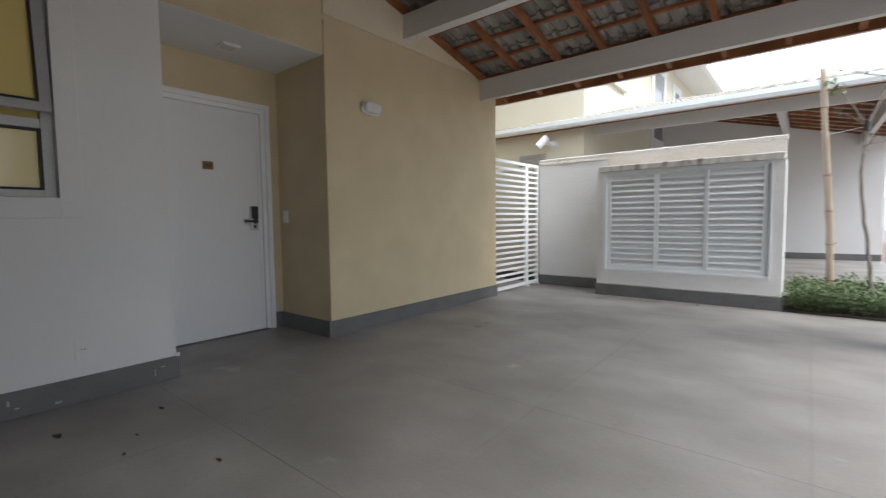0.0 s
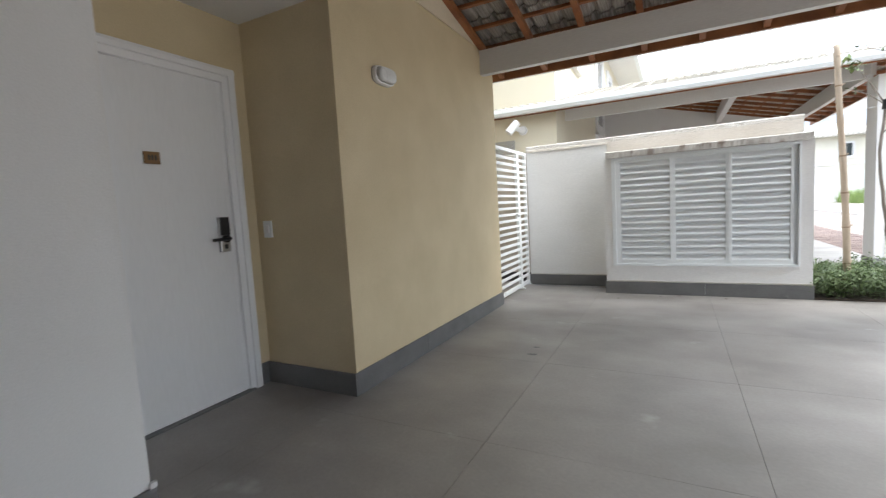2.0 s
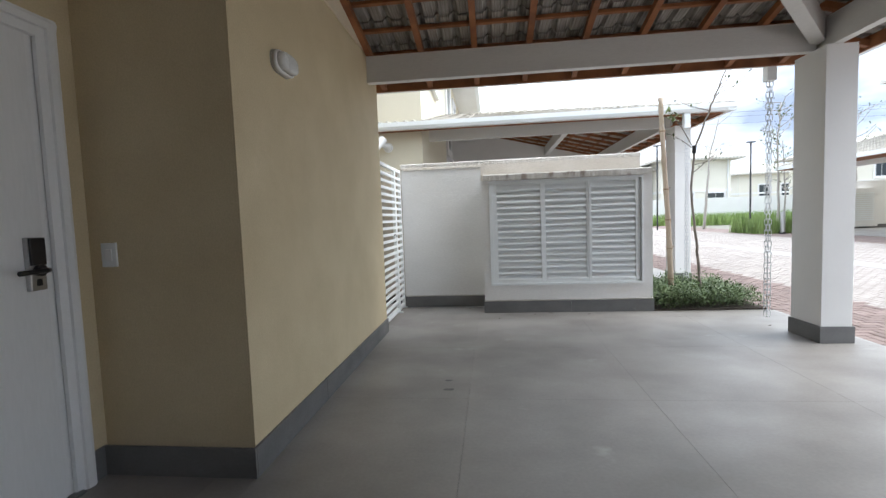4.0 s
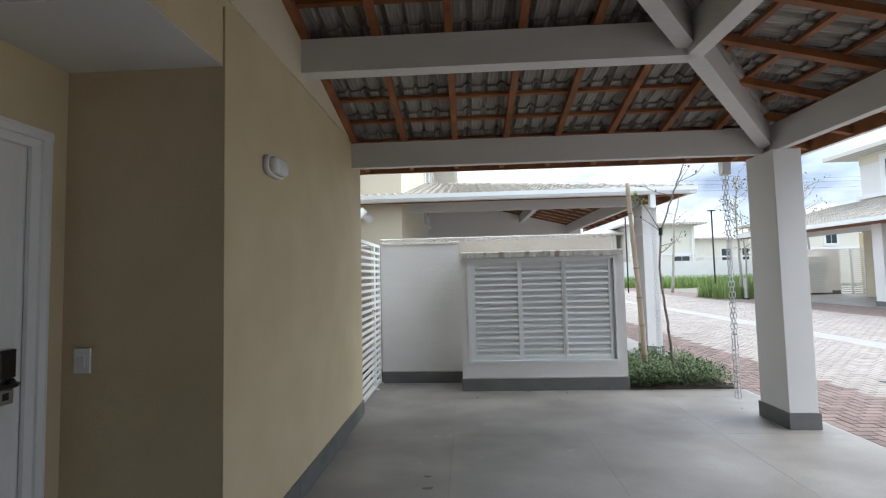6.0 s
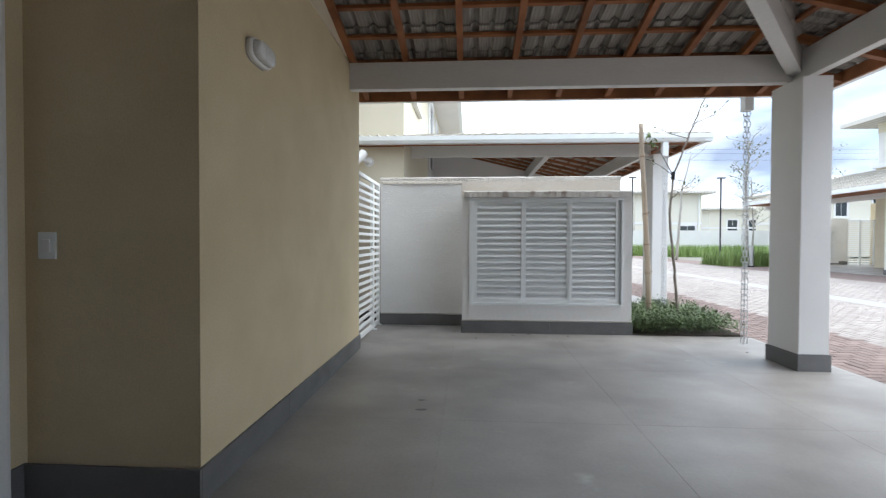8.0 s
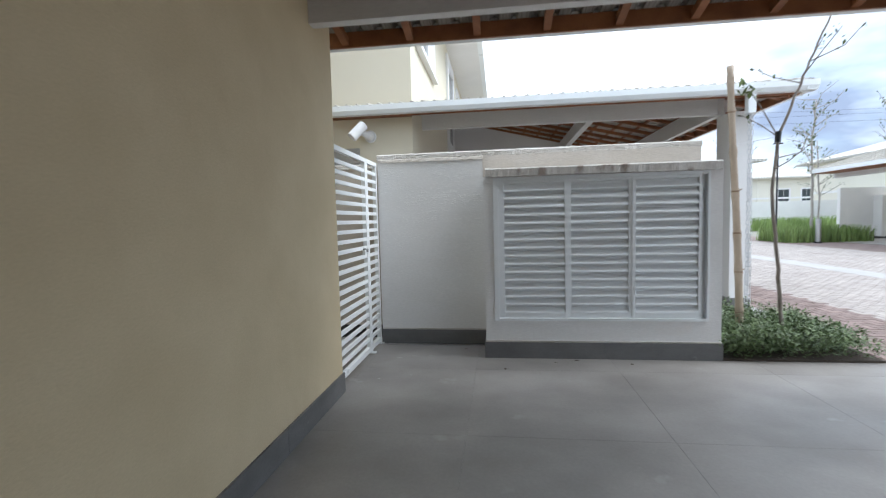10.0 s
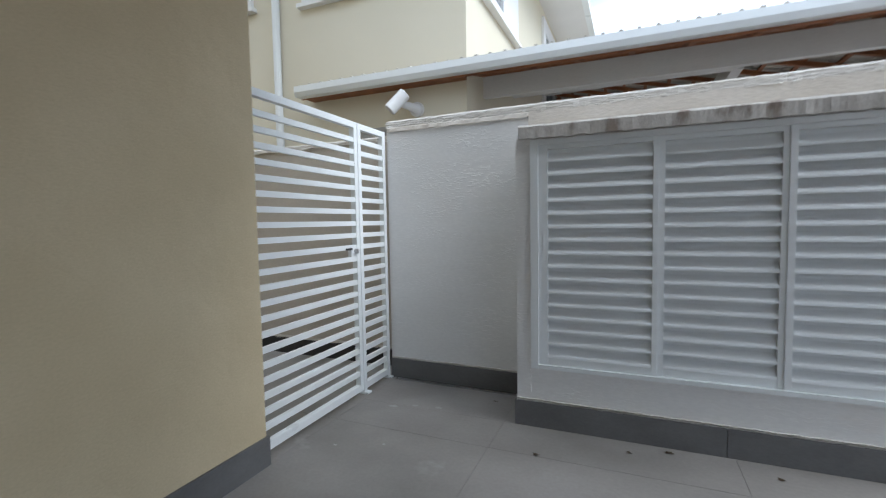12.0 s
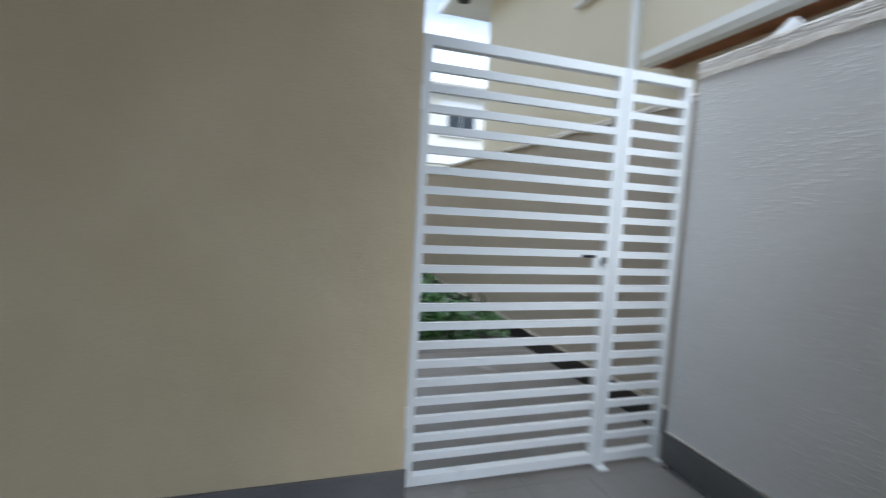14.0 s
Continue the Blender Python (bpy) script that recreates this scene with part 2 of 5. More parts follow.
def part(name, bm, material_, parent=None, label="", bevel=0.0, smooth=False):
    """Links a bmesh as one mesh object under a thing or a part."""
    if bevel:
        bmesh.ops.bevel(bm, geom=bm.edges[:], offset=bevel, segments=2, affect="EDGES", profile=0.7)
    me = bpy.data.meshes.new(name)
    bm.to_mesh(me)
    bm.free()
    me.materials.append(material_)
    if smooth:
        me.polygons.foreach_set("use_smooth", [True] * len(me.polygons))
    ob = adopt(new(name, me), parent)
    if label:
        ob["label"] = label
    return ob


def piece(name, me, m, parent):
    """One more object on a shared mesh, at the pose m."""
    ob = adopt(new(name, me), parent)
    ob.matrix_basis = m
    return ob


def mesh_of(name, bm, material_):
    me = bpy.data.meshes.new(name)
    bm.to_mesh(me)
    bm.free()
    me.materials.append(material_)
    return me


def box(*spans):
    """A bmesh of boxes, each x0, x1, y0, y1, z0, z1."""
    bm = bmesh.new()
    for s in spans:
        add_box(bm, *s)
    return bm


def add_box(bm, x0, x1, y0, y1, z0, z1, m=None):
    v = [bm.verts.new((x, y, z)) for z in (z0, z1) for x, y in ((x0, y0), (x1, y0), (x1, y1), (x0, y1))]
    if m:
        for q in v:
            q.co = m @ q.co
    for f in ((0, 3, 2, 1), (4, 5, 6, 7), (0, 1, 5, 4), (1, 2, 6, 5), (2, 3, 7, 6), (3, 0, 4, 7)):
        bm.faces.new([v[i] for i in f])
    return bm


def prism(outline, axis, a0, a1):
    """Extrudes a closed outline along an axis; the outline gives the two other coordinates."""
    bm = bmesh.new()
    put = {"x": lambda a, u, w: (a, u, w), "y": lambda a, u, w: (u, a, w), "z": lambda a, u, w: (u, w, a)}[axis]
    low = [bm.verts.new(put(a0, u, w)) for u, w in outline]
    high = [bm.verts.new(put(a1, u, w)) for u, w in outline]
    bm.faces.new(low[::-1])
    bm.faces.new(high)
    n = len(outline)
    for i in range(n):
        bm.faces.new((low[i], low[(i + 1) % n], high[(i + 1) % n], high[i]))
    bmesh.ops.recalc_face_normals(bm, faces=bm.faces[:])
    return bm


def tube(points, radii, sides=8, bm=None, cap=True):
    bm = bm or bmesh.new()
    rings = []
    pts = [Vector(p) for p in points]
    for i, p in enumerate(pts):
        d = (pts[min(i + 1, len(pts) - 1)] - pts[max(i - 1, 0)]).normalized()
        side = d.cross(Vector((0, 1, 0) if abs(d.y) < 0.9 else (1, 0, 0))).normalized()
        up = side.cross(d)
        r = radii[i] if isinstance(radii, (list, tuple)) else radii
        rings.append([bm.verts.new(p + r * (math.cos(a) * side + math.sin(a) * up)) for a in (2 * math.pi * k / sides for k in range(sides))])
    for a, b in zip(rings, rings[1:]):
        for k in range(sides):
            bm.faces.new((a[k], a[(k + 1) % sides], b[(k + 1) % sides], b[k]))
    if cap:
        bm.faces.new(rings[0][::-1])
        bm.faces.new(rings[-1])
    bmesh.ops.recalc_face_normals(bm, faces=bm.faces[:])
    return bm


def ragged_slab(x0, x1, y0, y1, z0, z1, step=0.06, jitter=0.006, seed=3):
    """A plaster coping along x with a hand-made, uneven edge."""
    rnd = random.Random(seed)
    n_ = max(2, int((x1 - x0) / step))
    bm_ = bmesh.new()
    rings = []
    for k in range(n_ + 1):
        x = x0 + (x1 - x0) * k / n_
        j = lambda s=1.0: rnd.uniform(-jitter, jitter) * s
        prof = [(y0 + j(), z0 + j()), (y0 + 0.004 + j(0.5), z1 - 0.012 + j(0.5)), (y0 + 0.016 + j(0.5), z1 + j(0.4)), (y1 - 0.016, z1 + j(0.4)), (y1 + j(0.5), z1 - 0.012), (y1 + j(), z0)]
        rings.append([bm_.verts.new((x, *p)) for p in prof])
    for a, b in zip(rings, rings[1:]):
        for k in range(6):
            bm_.faces.new((a[k], a[(k + 1) % 6], b[(k + 1) % 6], b[k]))
    bm_.faces.new(rings[0][::-1])
    bm_.faces.new(rings[-1])
    bmesh.ops.recalc_face_normals(bm_, faces=bm_.faces[:])
    return bm_


def skew(bm):
    """Turns the boundary wall and what lies on it a little out of square."""
    for v in bm.verts:
        v.co.y += 0.06 * (-0.27 - v.co.x) / 3.18
    return bm


def wall_piece(name, bm, material_, label, category="wall"):
    return tagged(part(name, bm, material_), label, category, kind="structure")


# ---- setting: house front ----
WX = -3.40            # face of the house wall on the carport
SLOPE = 0.245         # roof pitch
HIP = 4.06            # the hip runs where y = x + HIP
EAVE = 5.42


def under_front(y):
    return 2.85 + SLOPE * (4.80 - y)


def under_side(x):
    return 2.85 + SLOPE * (4.80 - HIP - x)


yellow = wall_piece("wall_yellow", prism([(2.368, 0), (5.155, 0), (5.155, 2.848), (2.368, 3.535)], "x", -3.60, WX - 0.012), YELLOW, "smooth pale yellow plastered house wall under the carport roof")
part("plaster_panel", box((WX - 0.012, WX, 2.368, 5.155, 0, 2.83)), YELLOW, yellow, bevel=0.004)
wall_piece("wall_end", box((-14, -3.60, 5.005, 5.155, 0, 5.6)), YELLOW, "pale yellow plastered end wall of the house beside the passage")
wall_piece("wall_upper", prism([(-1.0, 2.533), (2.368, 2.533), (2.368, 3.535), (1.2, 3.83), (0.5, 4.2), (-1.0, 4.2)], "x", -3.60, WX - 0.012), YELLOW, "pale yellow plastered wall above the door recess")
wall_piece("wall_recess_side", box((-4.2, -3.60, 2.368, 2.518, 0, 2.534)), YELLOW, "yellow plastered side of the door recess")
wall_piece("wall_door", prism([(0.9, 0), (1.235, 0), (1.235, 2.13), (2.24, 2.13), (2.24, 0), (2.518, 0), (2.518, 2.534), (0.9, 2.534)], "x", -4.35, -4.2), YELLOW, "yellow plastered wall round the entrance door")
WIN = (-0.80, 0.502, 1.215, 2.52)


def holed_wall(x0, x1, y0, y1, z0, z1, hy0, hy1, hz0, hz1):
    """A wall across x with one rectangular opening through it."""
    bm_ = bmesh.new()
    rings = []
    for x in (x0, x1):
        rings.append(([bm_.verts.new((x, *p)) for p in ((y0, z0), (y1, z0), (y1, z1), (y0, z1))], [bm_.verts.new((x, *p)) for p in ((hy0, hz0), (hy1, hz0), (hy1, hz1), (hy0, hz1))]))
    for outer, inner in rings:
        for k in range(4):
            bm_.faces.new((outer[k], outer[(k + 1) % 4], inner[(k + 1) % 4], inner[k]))
    for which in (0, 1):
        a, b = rings[0][which], rings[1][which]
        for k in range(4):
            bm_.faces.new((a[k], a[(k + 1) % 4], b[(k + 1) % 4], b[k]))
    bmesh.ops.recalc_face_normals(bm_, faces=bm_.faces[:])
    return bm_


wall_piece("wall_white", holed_wall(-3.55, WX, -1.0, 1.07, 0, 2.85, *WIN), WHITE_WALL, "white painted wall beside the entrance door")
wall_piece("wall_recess_return", box((-4.2, -3.55, 0.92, 1.068, 0, 2.53)), WHITE_WALL, "white painted side of the door recess")
wall_piece("ceiling", box((-4.2, WX - 0.013, 1.07, 2.368, 2.528, 2.532)), CEIL_WHITE, "white ceiling of the door recess", "ceiling")
# Unseen end wall; its dark grey keeps bounced light out of the recess.
wall_piece("wall_back", box((-3.6, 1.2, -1.15, -1.0, 0, 3.8)), DIM_GREY, "plain unseen wall that closes the carport, grey to weaken bounced light")
wall_piece("wall_inside", box((-14, -3.6, -1.15, -1.0, 0, 5.6), (-14.15, -14, -1.15, 5.155, 0, 5.6), (-14, -4.36, -1.0, 5.005, 2.9, 3.0)), WHITE_WALL, "plain outer wall of the house")
# Added out of view: blocks some street-side light from the door recess.
wall_piece("wall_side", box((1.0, 1.15, -1.0, -0.4, 0, 2.6)), YELLOW, "unseen yellow wall added to block side light at the carport's rear")


# ---- setting: floor and boundary ----
base_slab = wall_piece("floor", box((-4.35, 1.09, -1.15, 6.06, -0.12, -0.004), (-3.6, -0.25, 6.06, 6.50, -0.12, -0.004), (-14, -3.40, 5.155, 6.79, -0.12, -0.004)), GROUT, "grey cement-look porcelain tile floor of the carport", "floor")
bm = box((-0.25, 1.05, 6.06, 7.40, -0.10, 0.02))
wall_piece("planting_bed", bm, SOIL, "dark soil of the planting bed beside the carport", "soil")
bwall = wall_piece("boundary_wall", skew(box((-3.45, -0.27, 6.48, 6.62, -0.1, 1.965))), ROUGH_WHITE, "rough white plastered boundary wall")
part("wall_cap", skew(ragged_slab(-3.455, -0.262, 6.474, 6.63, 1.945, 2.003, 0.035, 0.005)), CAP, bwall, "weathered uneven plaster coping")
pwall = wall_piece("passage_wall", prism([(-14, 6.77), (-3.45, 6.77), (-3.45, 6.67), (-3.25, 6.67), (-3.25, 6.95), (-14, 6.95)], "z", -0.1, 1.90), BEIGE, "beige plastered wall along the side passage")
part("wall_cap", ragged_slab(-14, -3.235, 6.757, 6.962, 1.895, 1.94, 0.08, 0.006, 4), CAP, pwall, "weathered plaster coping")


part("bare_band", skew(box((-2.345, -0.272, 6.475, 6.483, 1.73, 1.95))), BARE, bwall, "bare beige plaster under the coping")
part("bare_band", skew(ragged_slab(-3.44, -2.345, 6.466, 6.49, 1.915, 1.955, 0.03, 0.004, 22)), BARE, bwall, "thin beige plaster edge under the coping")


def skirting(spans, label, h=0.15, tile=SKIRT):
    """Skirting tiles on a thin bed, each span x0, x1, y0, y1."""
    bed = tagged(part("baseboard", box(*[(s[0] + 0.003, s[1] - 0.003, s[2] + 0.003, s[3] - 0.003, 0, h - 0.004) for s in spans]), GROUT), label, "baseboard", kind="structure")
    for x0, x1, y0, y1 in spans:
        along_x = x1 - x0 > y1 - y0
        a, b = (x0, x1) if along_x else (y0, y1)
        n = max(1, math.ceil((b - a) / 1.19))
        for k in range(n):
            p, q = a + (b - a) * k / n + (0.001 if k else 0), a + (b - a) * (k + 1) / n - (0.001 if k < n - 1 else 0)
            d = random.uniform(0, 0.0015)
            part("skirting_tile", box((p, q, y0 - d, y1, 0, h) if along_x else (x0, x1 + d, p, q, 0, h)), tile, bed, bevel=0.002)
    return bed


skirting([(WX, WX + 0.014, 2.354, 5.165)], "grey tile baseboard along the yellow wall")
white_skirt = skirting([(WX, WX + 0.014, -1.0, 1.084)], "grey tile baseboard along the white wall")
for y, z, w, h in ((0.93, 0.045, 0.006, 0.045), (0.97, 0.095, 0.02, 0.008), (0.22, 0.075, 0.012, 0.03), (0.25, 0.05, 0.018, 0.008), (0.42, 0.025, 0.03, 0.012), (0.12, 0.11, 0.02, 0.006), (-0.1, 0.03, 0.016, 0.03)):
    part("paint_fleck", box((WX + 0.014, WX + 0.0165, y, y + w, z, z + h)), STRIP, white_skirt, "pale paint fleck", bevel=0.001)
part("plaster_blob", box((WX - 0.005, WX + 0.016, 1.062, 1.088, 0.148, 0.172)), WHITE_WALL, white_skirt, "white plaster blob", bevel=0.005)
skirting([(-4.2, -3.55, 1.07, 1.084)], "grey tile baseboard at the side of the recess")
skirting([(-4.2, WX + 0.014, 2.340, 2.354)], "grey tile baseboard inside the door recess")
skirting([(-4.2, -4.186, 2.262, 2.340), (-4.2, -4.186, 1.084, 1.165)], "grey tile baseboard beside the door frame")
low_skirt = skirting([(-3.45, -2.325, 6.466, 6.48)], "grey tile baseboard of the boundary wall")
for o in [low_skirt] + low_skirt.children_recursive:
    for v in o.data.vertices:
        v.co.y += 0.06 * (-0.27 - v.co.x) / 3.18
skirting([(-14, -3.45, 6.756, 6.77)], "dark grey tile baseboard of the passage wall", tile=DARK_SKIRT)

# meter cabinet built against the boundary wall
cab = thing("meter_cabinet", (-1.29, 6.27, 0), "white plastered meter cabinet with a louvred aluminium front", "cabinet")
L0, L1, LB, LT = -2.24, -0.365, 0.352, 1.677
CY = 6.07
part("side_pier", box((-2.325, L0, CY, 6.53, 0, 1.69)), ROUGH_WHITE, cab, "rough white plaster")
part("side_pier", box((L1, -0.257, CY, 6.48, 0, 1.69)), ROUGH_WHITE, cab, "rough white plaster")
part("base_wall", box((L0, L1, CY + 0.001, 6.48, 0, LB)), ROUGH_WHITE, cab, "rough white plaster")
part("lintel", box((L0, L1, CY + 0.001, 6.48, LT, 1.69)), ROUGH_WHITE, cab, "rough white plaster")
part("top_slab", ragged_slab(-2.305, -0.27, 6.041, 6.50, 1.684, 1.764, 0.03, 0.0045, 5), SLAB, cab, "weathered grey cement slab with dark stains")
for a, b in ((-2.337, -1.245), (-1.243, -0.245)):
    part("skirting_tile", box((a, b, CY - 0.014, CY, 0, 0.15)), SKIRT, cab, "grey tile skirting", bevel=0.002)
part("skirting_tile", box((-2.337, -2.325, CY + 0.001, 6.500, 0, 0.15)), SKIRT, cab, "grey tile skirting", bevel=0.002)
part("skirting_tile", box((-0.257, -0.245, CY + 0.001, 6.48, 0, 0.15)), SKIRT, cab, "grey tile skirting", bevel=0.002)
fr = part("outer_frame", box((L0, L0 + 0.045, CY - 0.012, 6.19, LB, LT), (L1 - 0.02, L1, CY - 0.012, 6.19, LB, LT), (L0 + 0.045, L1 - 0.02, CY - 0.012, 6.19, LT - 0.03, LT), (L0 + 0.045, L1 - 0.02, CY - 0.012, 6.19, LB, LB + 0.025)),
          WHITE_METAL, cab, "white aluminium frame", bevel=0.002)
slat_w = 0.54
slat_profile = [(0.022, 0.078), (0.014, 0.050), (-0.011, 0.012), (-0.014, 0.0), (-0.011, 0.0), (-0.008, 0.010), (0.017, 0.048), (0.025, 0.077)]
slat_mesh = mesh_of("slat", prism(slat_profile, "x", -slat_w / 2, slat_w / 2), WHITE_METAL)
edges_x = [-2.195, -1.570, -1.012, -0.425]
for k in range(3):
    a, b = edges_x[k], edges_x[k + 1]
    y0 = 6.073 if k != 1 else 6.082
    st = 0.052 if k == 0 else 0.03
    panel = part("louvre_panel", box((a, a + st, y0, y0 + 0.035, LB + 0.025, LT - 0.03), (b - 0.027, b, y0, y0 + 0.035, LB + 0.025, LT - 0.03),
                                     (a + st, b - 0.027, y0, y0 + 0.035, LT - 0.055, LT - 0.03), (a + st, b - 0.027, y0, y0 + 0.035, LB + 0.025, LB + 0.07)), WHITE_METAL, cab, bevel=0.002)
    n = 16
    pitch = (LT - 0.055 - LB - 0.07) / n
    w = b - 0.027 - a - st
    for i in range(n):
        ob = piece("slat", slat_mesh, Matrix.Translation(((a + st + b - 0.027) / 2, y0 + 0.012, LB + 0.07 + i * pitch)) @ Matrix.Diagonal((w / slat_w, 1, pitch / 0.072, 1)), panel)
part("pull_handle", box((-2.170, -2.163, 6.068, 6.074, 1.045, 1.135)), WHITE_METAL, cab, "recessed white pull", bevel=0.002)
part("back_jamb", box((-0.425, -0.385, 6.11, 6.19, LB + 0.025, LT - 0.03)), WHITE_METAL, cab)
# Dark sheet: the unlit hollow behind the slats is put into its colour.
part("inner_back", box((L0, L1, 6.30, 6.32, LB, LT)), DARK_METAL, cab, "dark sheet standing in for shade behind the louvres")

part("plaster_lip", ragged_slab(-2.327, -0.255, CY - 0.007, CY + 0.002, 0.146, 0.166, 0.03, 0.004, 8), CAP, cab, "ragged plaster edge above the skirting")
part("plaster_lip", skew(ragged_slab(-3.44, -2.34, 6.472, 6.482, 0.146, 0.164, 0.03, 0.004, 9)), CAP, bwall, "ragged plaster edge above the skirting")

part("plaster_lip", ragged_slab(-14, -3.46, 6.752, 6.772, 0.146, 0.168, 0.08, 0.004, 10), CAP, pwall, "pale plaster edge above the skirting")

# gate of white slats
gate = thing("slatted_gate", (-3.475, 5.85, 0), "closed white metal gate of horizontal slats", "gate")
GX0, GX1 = -3.495, -3.455
GB, GT = 0.03, 1.915
GATE_A, GATE_B, GATE_C, GATE_D = 5.170, 6.135, 6.141, 6.515      # hinge side, leaf end, fixed post, far end


def gate_frame(name, y0, y1, low):
    """A rectangular tube frame between two posts."""
    return part(name, box((GX0, GX1, y0, y0 + 0.038, low, GT), (GX0, GX1, y1 - 0.038, y1, low, GT), (GX0, GX1, y0 + 0.038, y1 - 0.038, GT - 0.04, GT),
                          (GX0, GX1, y0 + 0.038, y1 - 0.038, GB, GB + 0.045)), WHITE_METAL, gate, bevel=0.002)


gate_frame("leaf_frame", GATE_A, GATE_B, GB)
gate_frame("side_frame", GATE_C, GATE_D, 0.0)
gate_step = (GT - 0.04 - GB - 0.045) / 22
leaf_half, side_half = (GATE_B - GATE_A) / 2 - 0.038, (GATE_D - GATE_C) / 2 - 0.038
leaf_slat = mesh_of("slat", box((-0.012, 0.012, -leaf_half, leaf_half, -0.016, 0.016)), WHITE_METAL)
side_slat = mesh_of("slat", box((-0.012, 0.012, -side_half, side_half, -0.016, 0.016)), WHITE_METAL)
for i in range(1, 22):
    z = GB + 0.045 + i * gate_step
    piece("slat", leaf_slat, Matrix.Translation((GX1 - 0.016, (GATE_A + GATE_B) / 2, z)), gate)
    piece("slat", side_slat, Matrix.Translation((GX1 - 0.016, (GATE_C + GATE_D) / 2, z)), gate)
lock = part("lock_case", box((GX1 - 0.032, GX1 - 0.003, 6.035, 6.097, 0.985, 1.065)), WHITE_METAL, gate, "white lock case", bevel=0.003)
part("lock_cylinder", tube([(GX1 - 0.010, 6.082, 1.03), (GX1 + 0.014, 6.082, 1.03)], 0.017, 14), STEEL, lock, "steel key cylinder")
part("latch_handle", box((GX1 - 0.010, GX1 + 0.006, 5.970, 6.037, 1.040, 1.054)), BLACK, lock, "black latch lever", bevel=0.003)
part("floor_pad", box((GX0 - 0.02, GX1 + 0.034, 6.135, 6.187, 0, 0.012)), WHITE_METAL, gate, "white fixing pad", bevel=0.003)
part("floor_pad", box((GX0 - 0.02, GX1 + 0.025, 6.478, 6.520, 0, 0.012)), WHITE_METAL, gate, "white fixing pad", bevel=0.003)
for z in (0.30, 1.62):
    part("hinge", tube([(GX1 + 0.004, GATE_A - 0.004, z), (GX1 + 0.004, GATE_A - 0.004, z + 0.09)], 0.008, 8), WHITE_METAL, gate, "white pin hinge")


# ---- carport: column, beams, roof ----
def make_column(x0, x1, y0, y1, top):
    col = thing("carport_column", ((x0 + x1) / 2, (y0 + y1) / 2, 0), "white plastered rectangular carport column with a grey tiled foot", "column", "carport columns")
    part("shaft", box((x0, x1, y0, y1, 0, top)), WHITE_WALL, col, bevel=0.005)
    part("tiled_foot", box((x0 - 0.014, x1 + 0.014, y0 - 0.014, y1 + 0.014, 0, 0.15)), SKIRT, col, "grey tile foot", bevel=0.002)
    return col


column = make_column(0.672, 0.928, 4.615, 5.02, 2.60)

roof = thing("carport_roof", (-1.0, 2.4, 2.6), "carport hip roof of concrete tiles on white beams and brown rafters", "roof", kind="structure")
BEAM_B = 3.37
RX = BEAM_B + 0.06 - HIP            # inner ring beam along y

part("beam", prism([(4.78, 2.60), (4.86, 2.60), (4.86, under_front(4.86)), (4.78, under_front(4.78))], "x", WX, 0.70), BEAM, roof, "white painted beam")
part("beam", prism([(0.72, 2.60), (0.80, 2.60), (0.80, under_side(0.80)), (0.72, under_side(0.72))], "y", -1.0, 4.86), BEAM, roof, "white painted beam")
part("beam", prism([(BEAM_B, 2.955), (BEAM_B + 0.12, 2.955), (BEAM_B + 0.12, under_front(BEAM_B + 0.12)), (BEAM_B, under_front(BEAM_B))], "x", WX, RX), BEAM, roof, "white painted beam")
part("beam", prism([(RX - 0.06, 2.955), (RX + 0.06, 2.955), (RX + 0.06, under_side(RX + 0.06)), (RX - 0.06, under_side(RX - 0.06))], "y", -1.0, BEAM_B + 0.06), BEAM, roof, "white painted beam")


def slope_bar(name, p, q, w, h, material_, parent, label=""):
    """A bar from p to q (on its top centre line), w wide and h deep, kept upright."""
    p, q = Vector(p), Vector(q)
    d = (q - p).normalized()
    side = d.cross(Vector((0, 0, 1))).normalized() * (w / 2)
    down = Vector((0, 0, -h))
    bm_ = bmesh.new()
    v = [bm_.verts.new(e + s * side + k * down) for e in (p, q) for s, k in ((-1, 0), (1, 0), (1, 1), (-1, 1))]
    for f in ((0, 1, 2, 3), (7, 6, 5, 4), (0, 4, 5, 1), (1, 5, 6, 2), (2, 6, 7, 3), (3, 7, 4, 0)):
        bm_.faces.new([v[i] for i in f])
    bmesh.ops.recalc_face_normals(bm_, faces=bm_.faces[:])
    return part(name, bm_, material_, parent, label)


hip_low = 1.30
slope_bar("hip_beam", (0.80, 0.80 + HIP, under_side(0.80) + 0.02), (WX, WX + HIP, under_side(WX) + 0.02), 0.11, 0.22, BEAM, roof, "white painted hip beam")
slope_bar("hip_rafter", (hip_low, hip_low + HIP, under_side(hip_low) + 0.05), (0.80, 0.80 + HIP, under_side(0.80) + 0.05), 0.07, 0.09, WOOD, roof, "brown hip rafter end")

RH = 0.06                          # rafter depth above the beams
SPACING = 0.52
for k in range(10):
    x = WX + 0.03 + k * SPACING
    top = max(x + HIP, 0.0) + 0.05
    if top < EAVE - 0.1:
        slope_bar("rafter", (x, EAVE, under_front(EAVE) + RH), (x, top, under_front(top) + RH), 0.055, RH, WOOD, roof)
for k in range(18):
    y = 5.10 - k * SPACING
    low, high = 5.42 - HIP, max(y - HIP + 0.05, WX)
    if y > -1.0 and high < low - 0.1:
        slope_bar("rafter", (low, y, under_side(low) + RH), (high, y, under_side(high) + RH), 0.055, RH, WOOD, roof)
GAUGE = 0.345
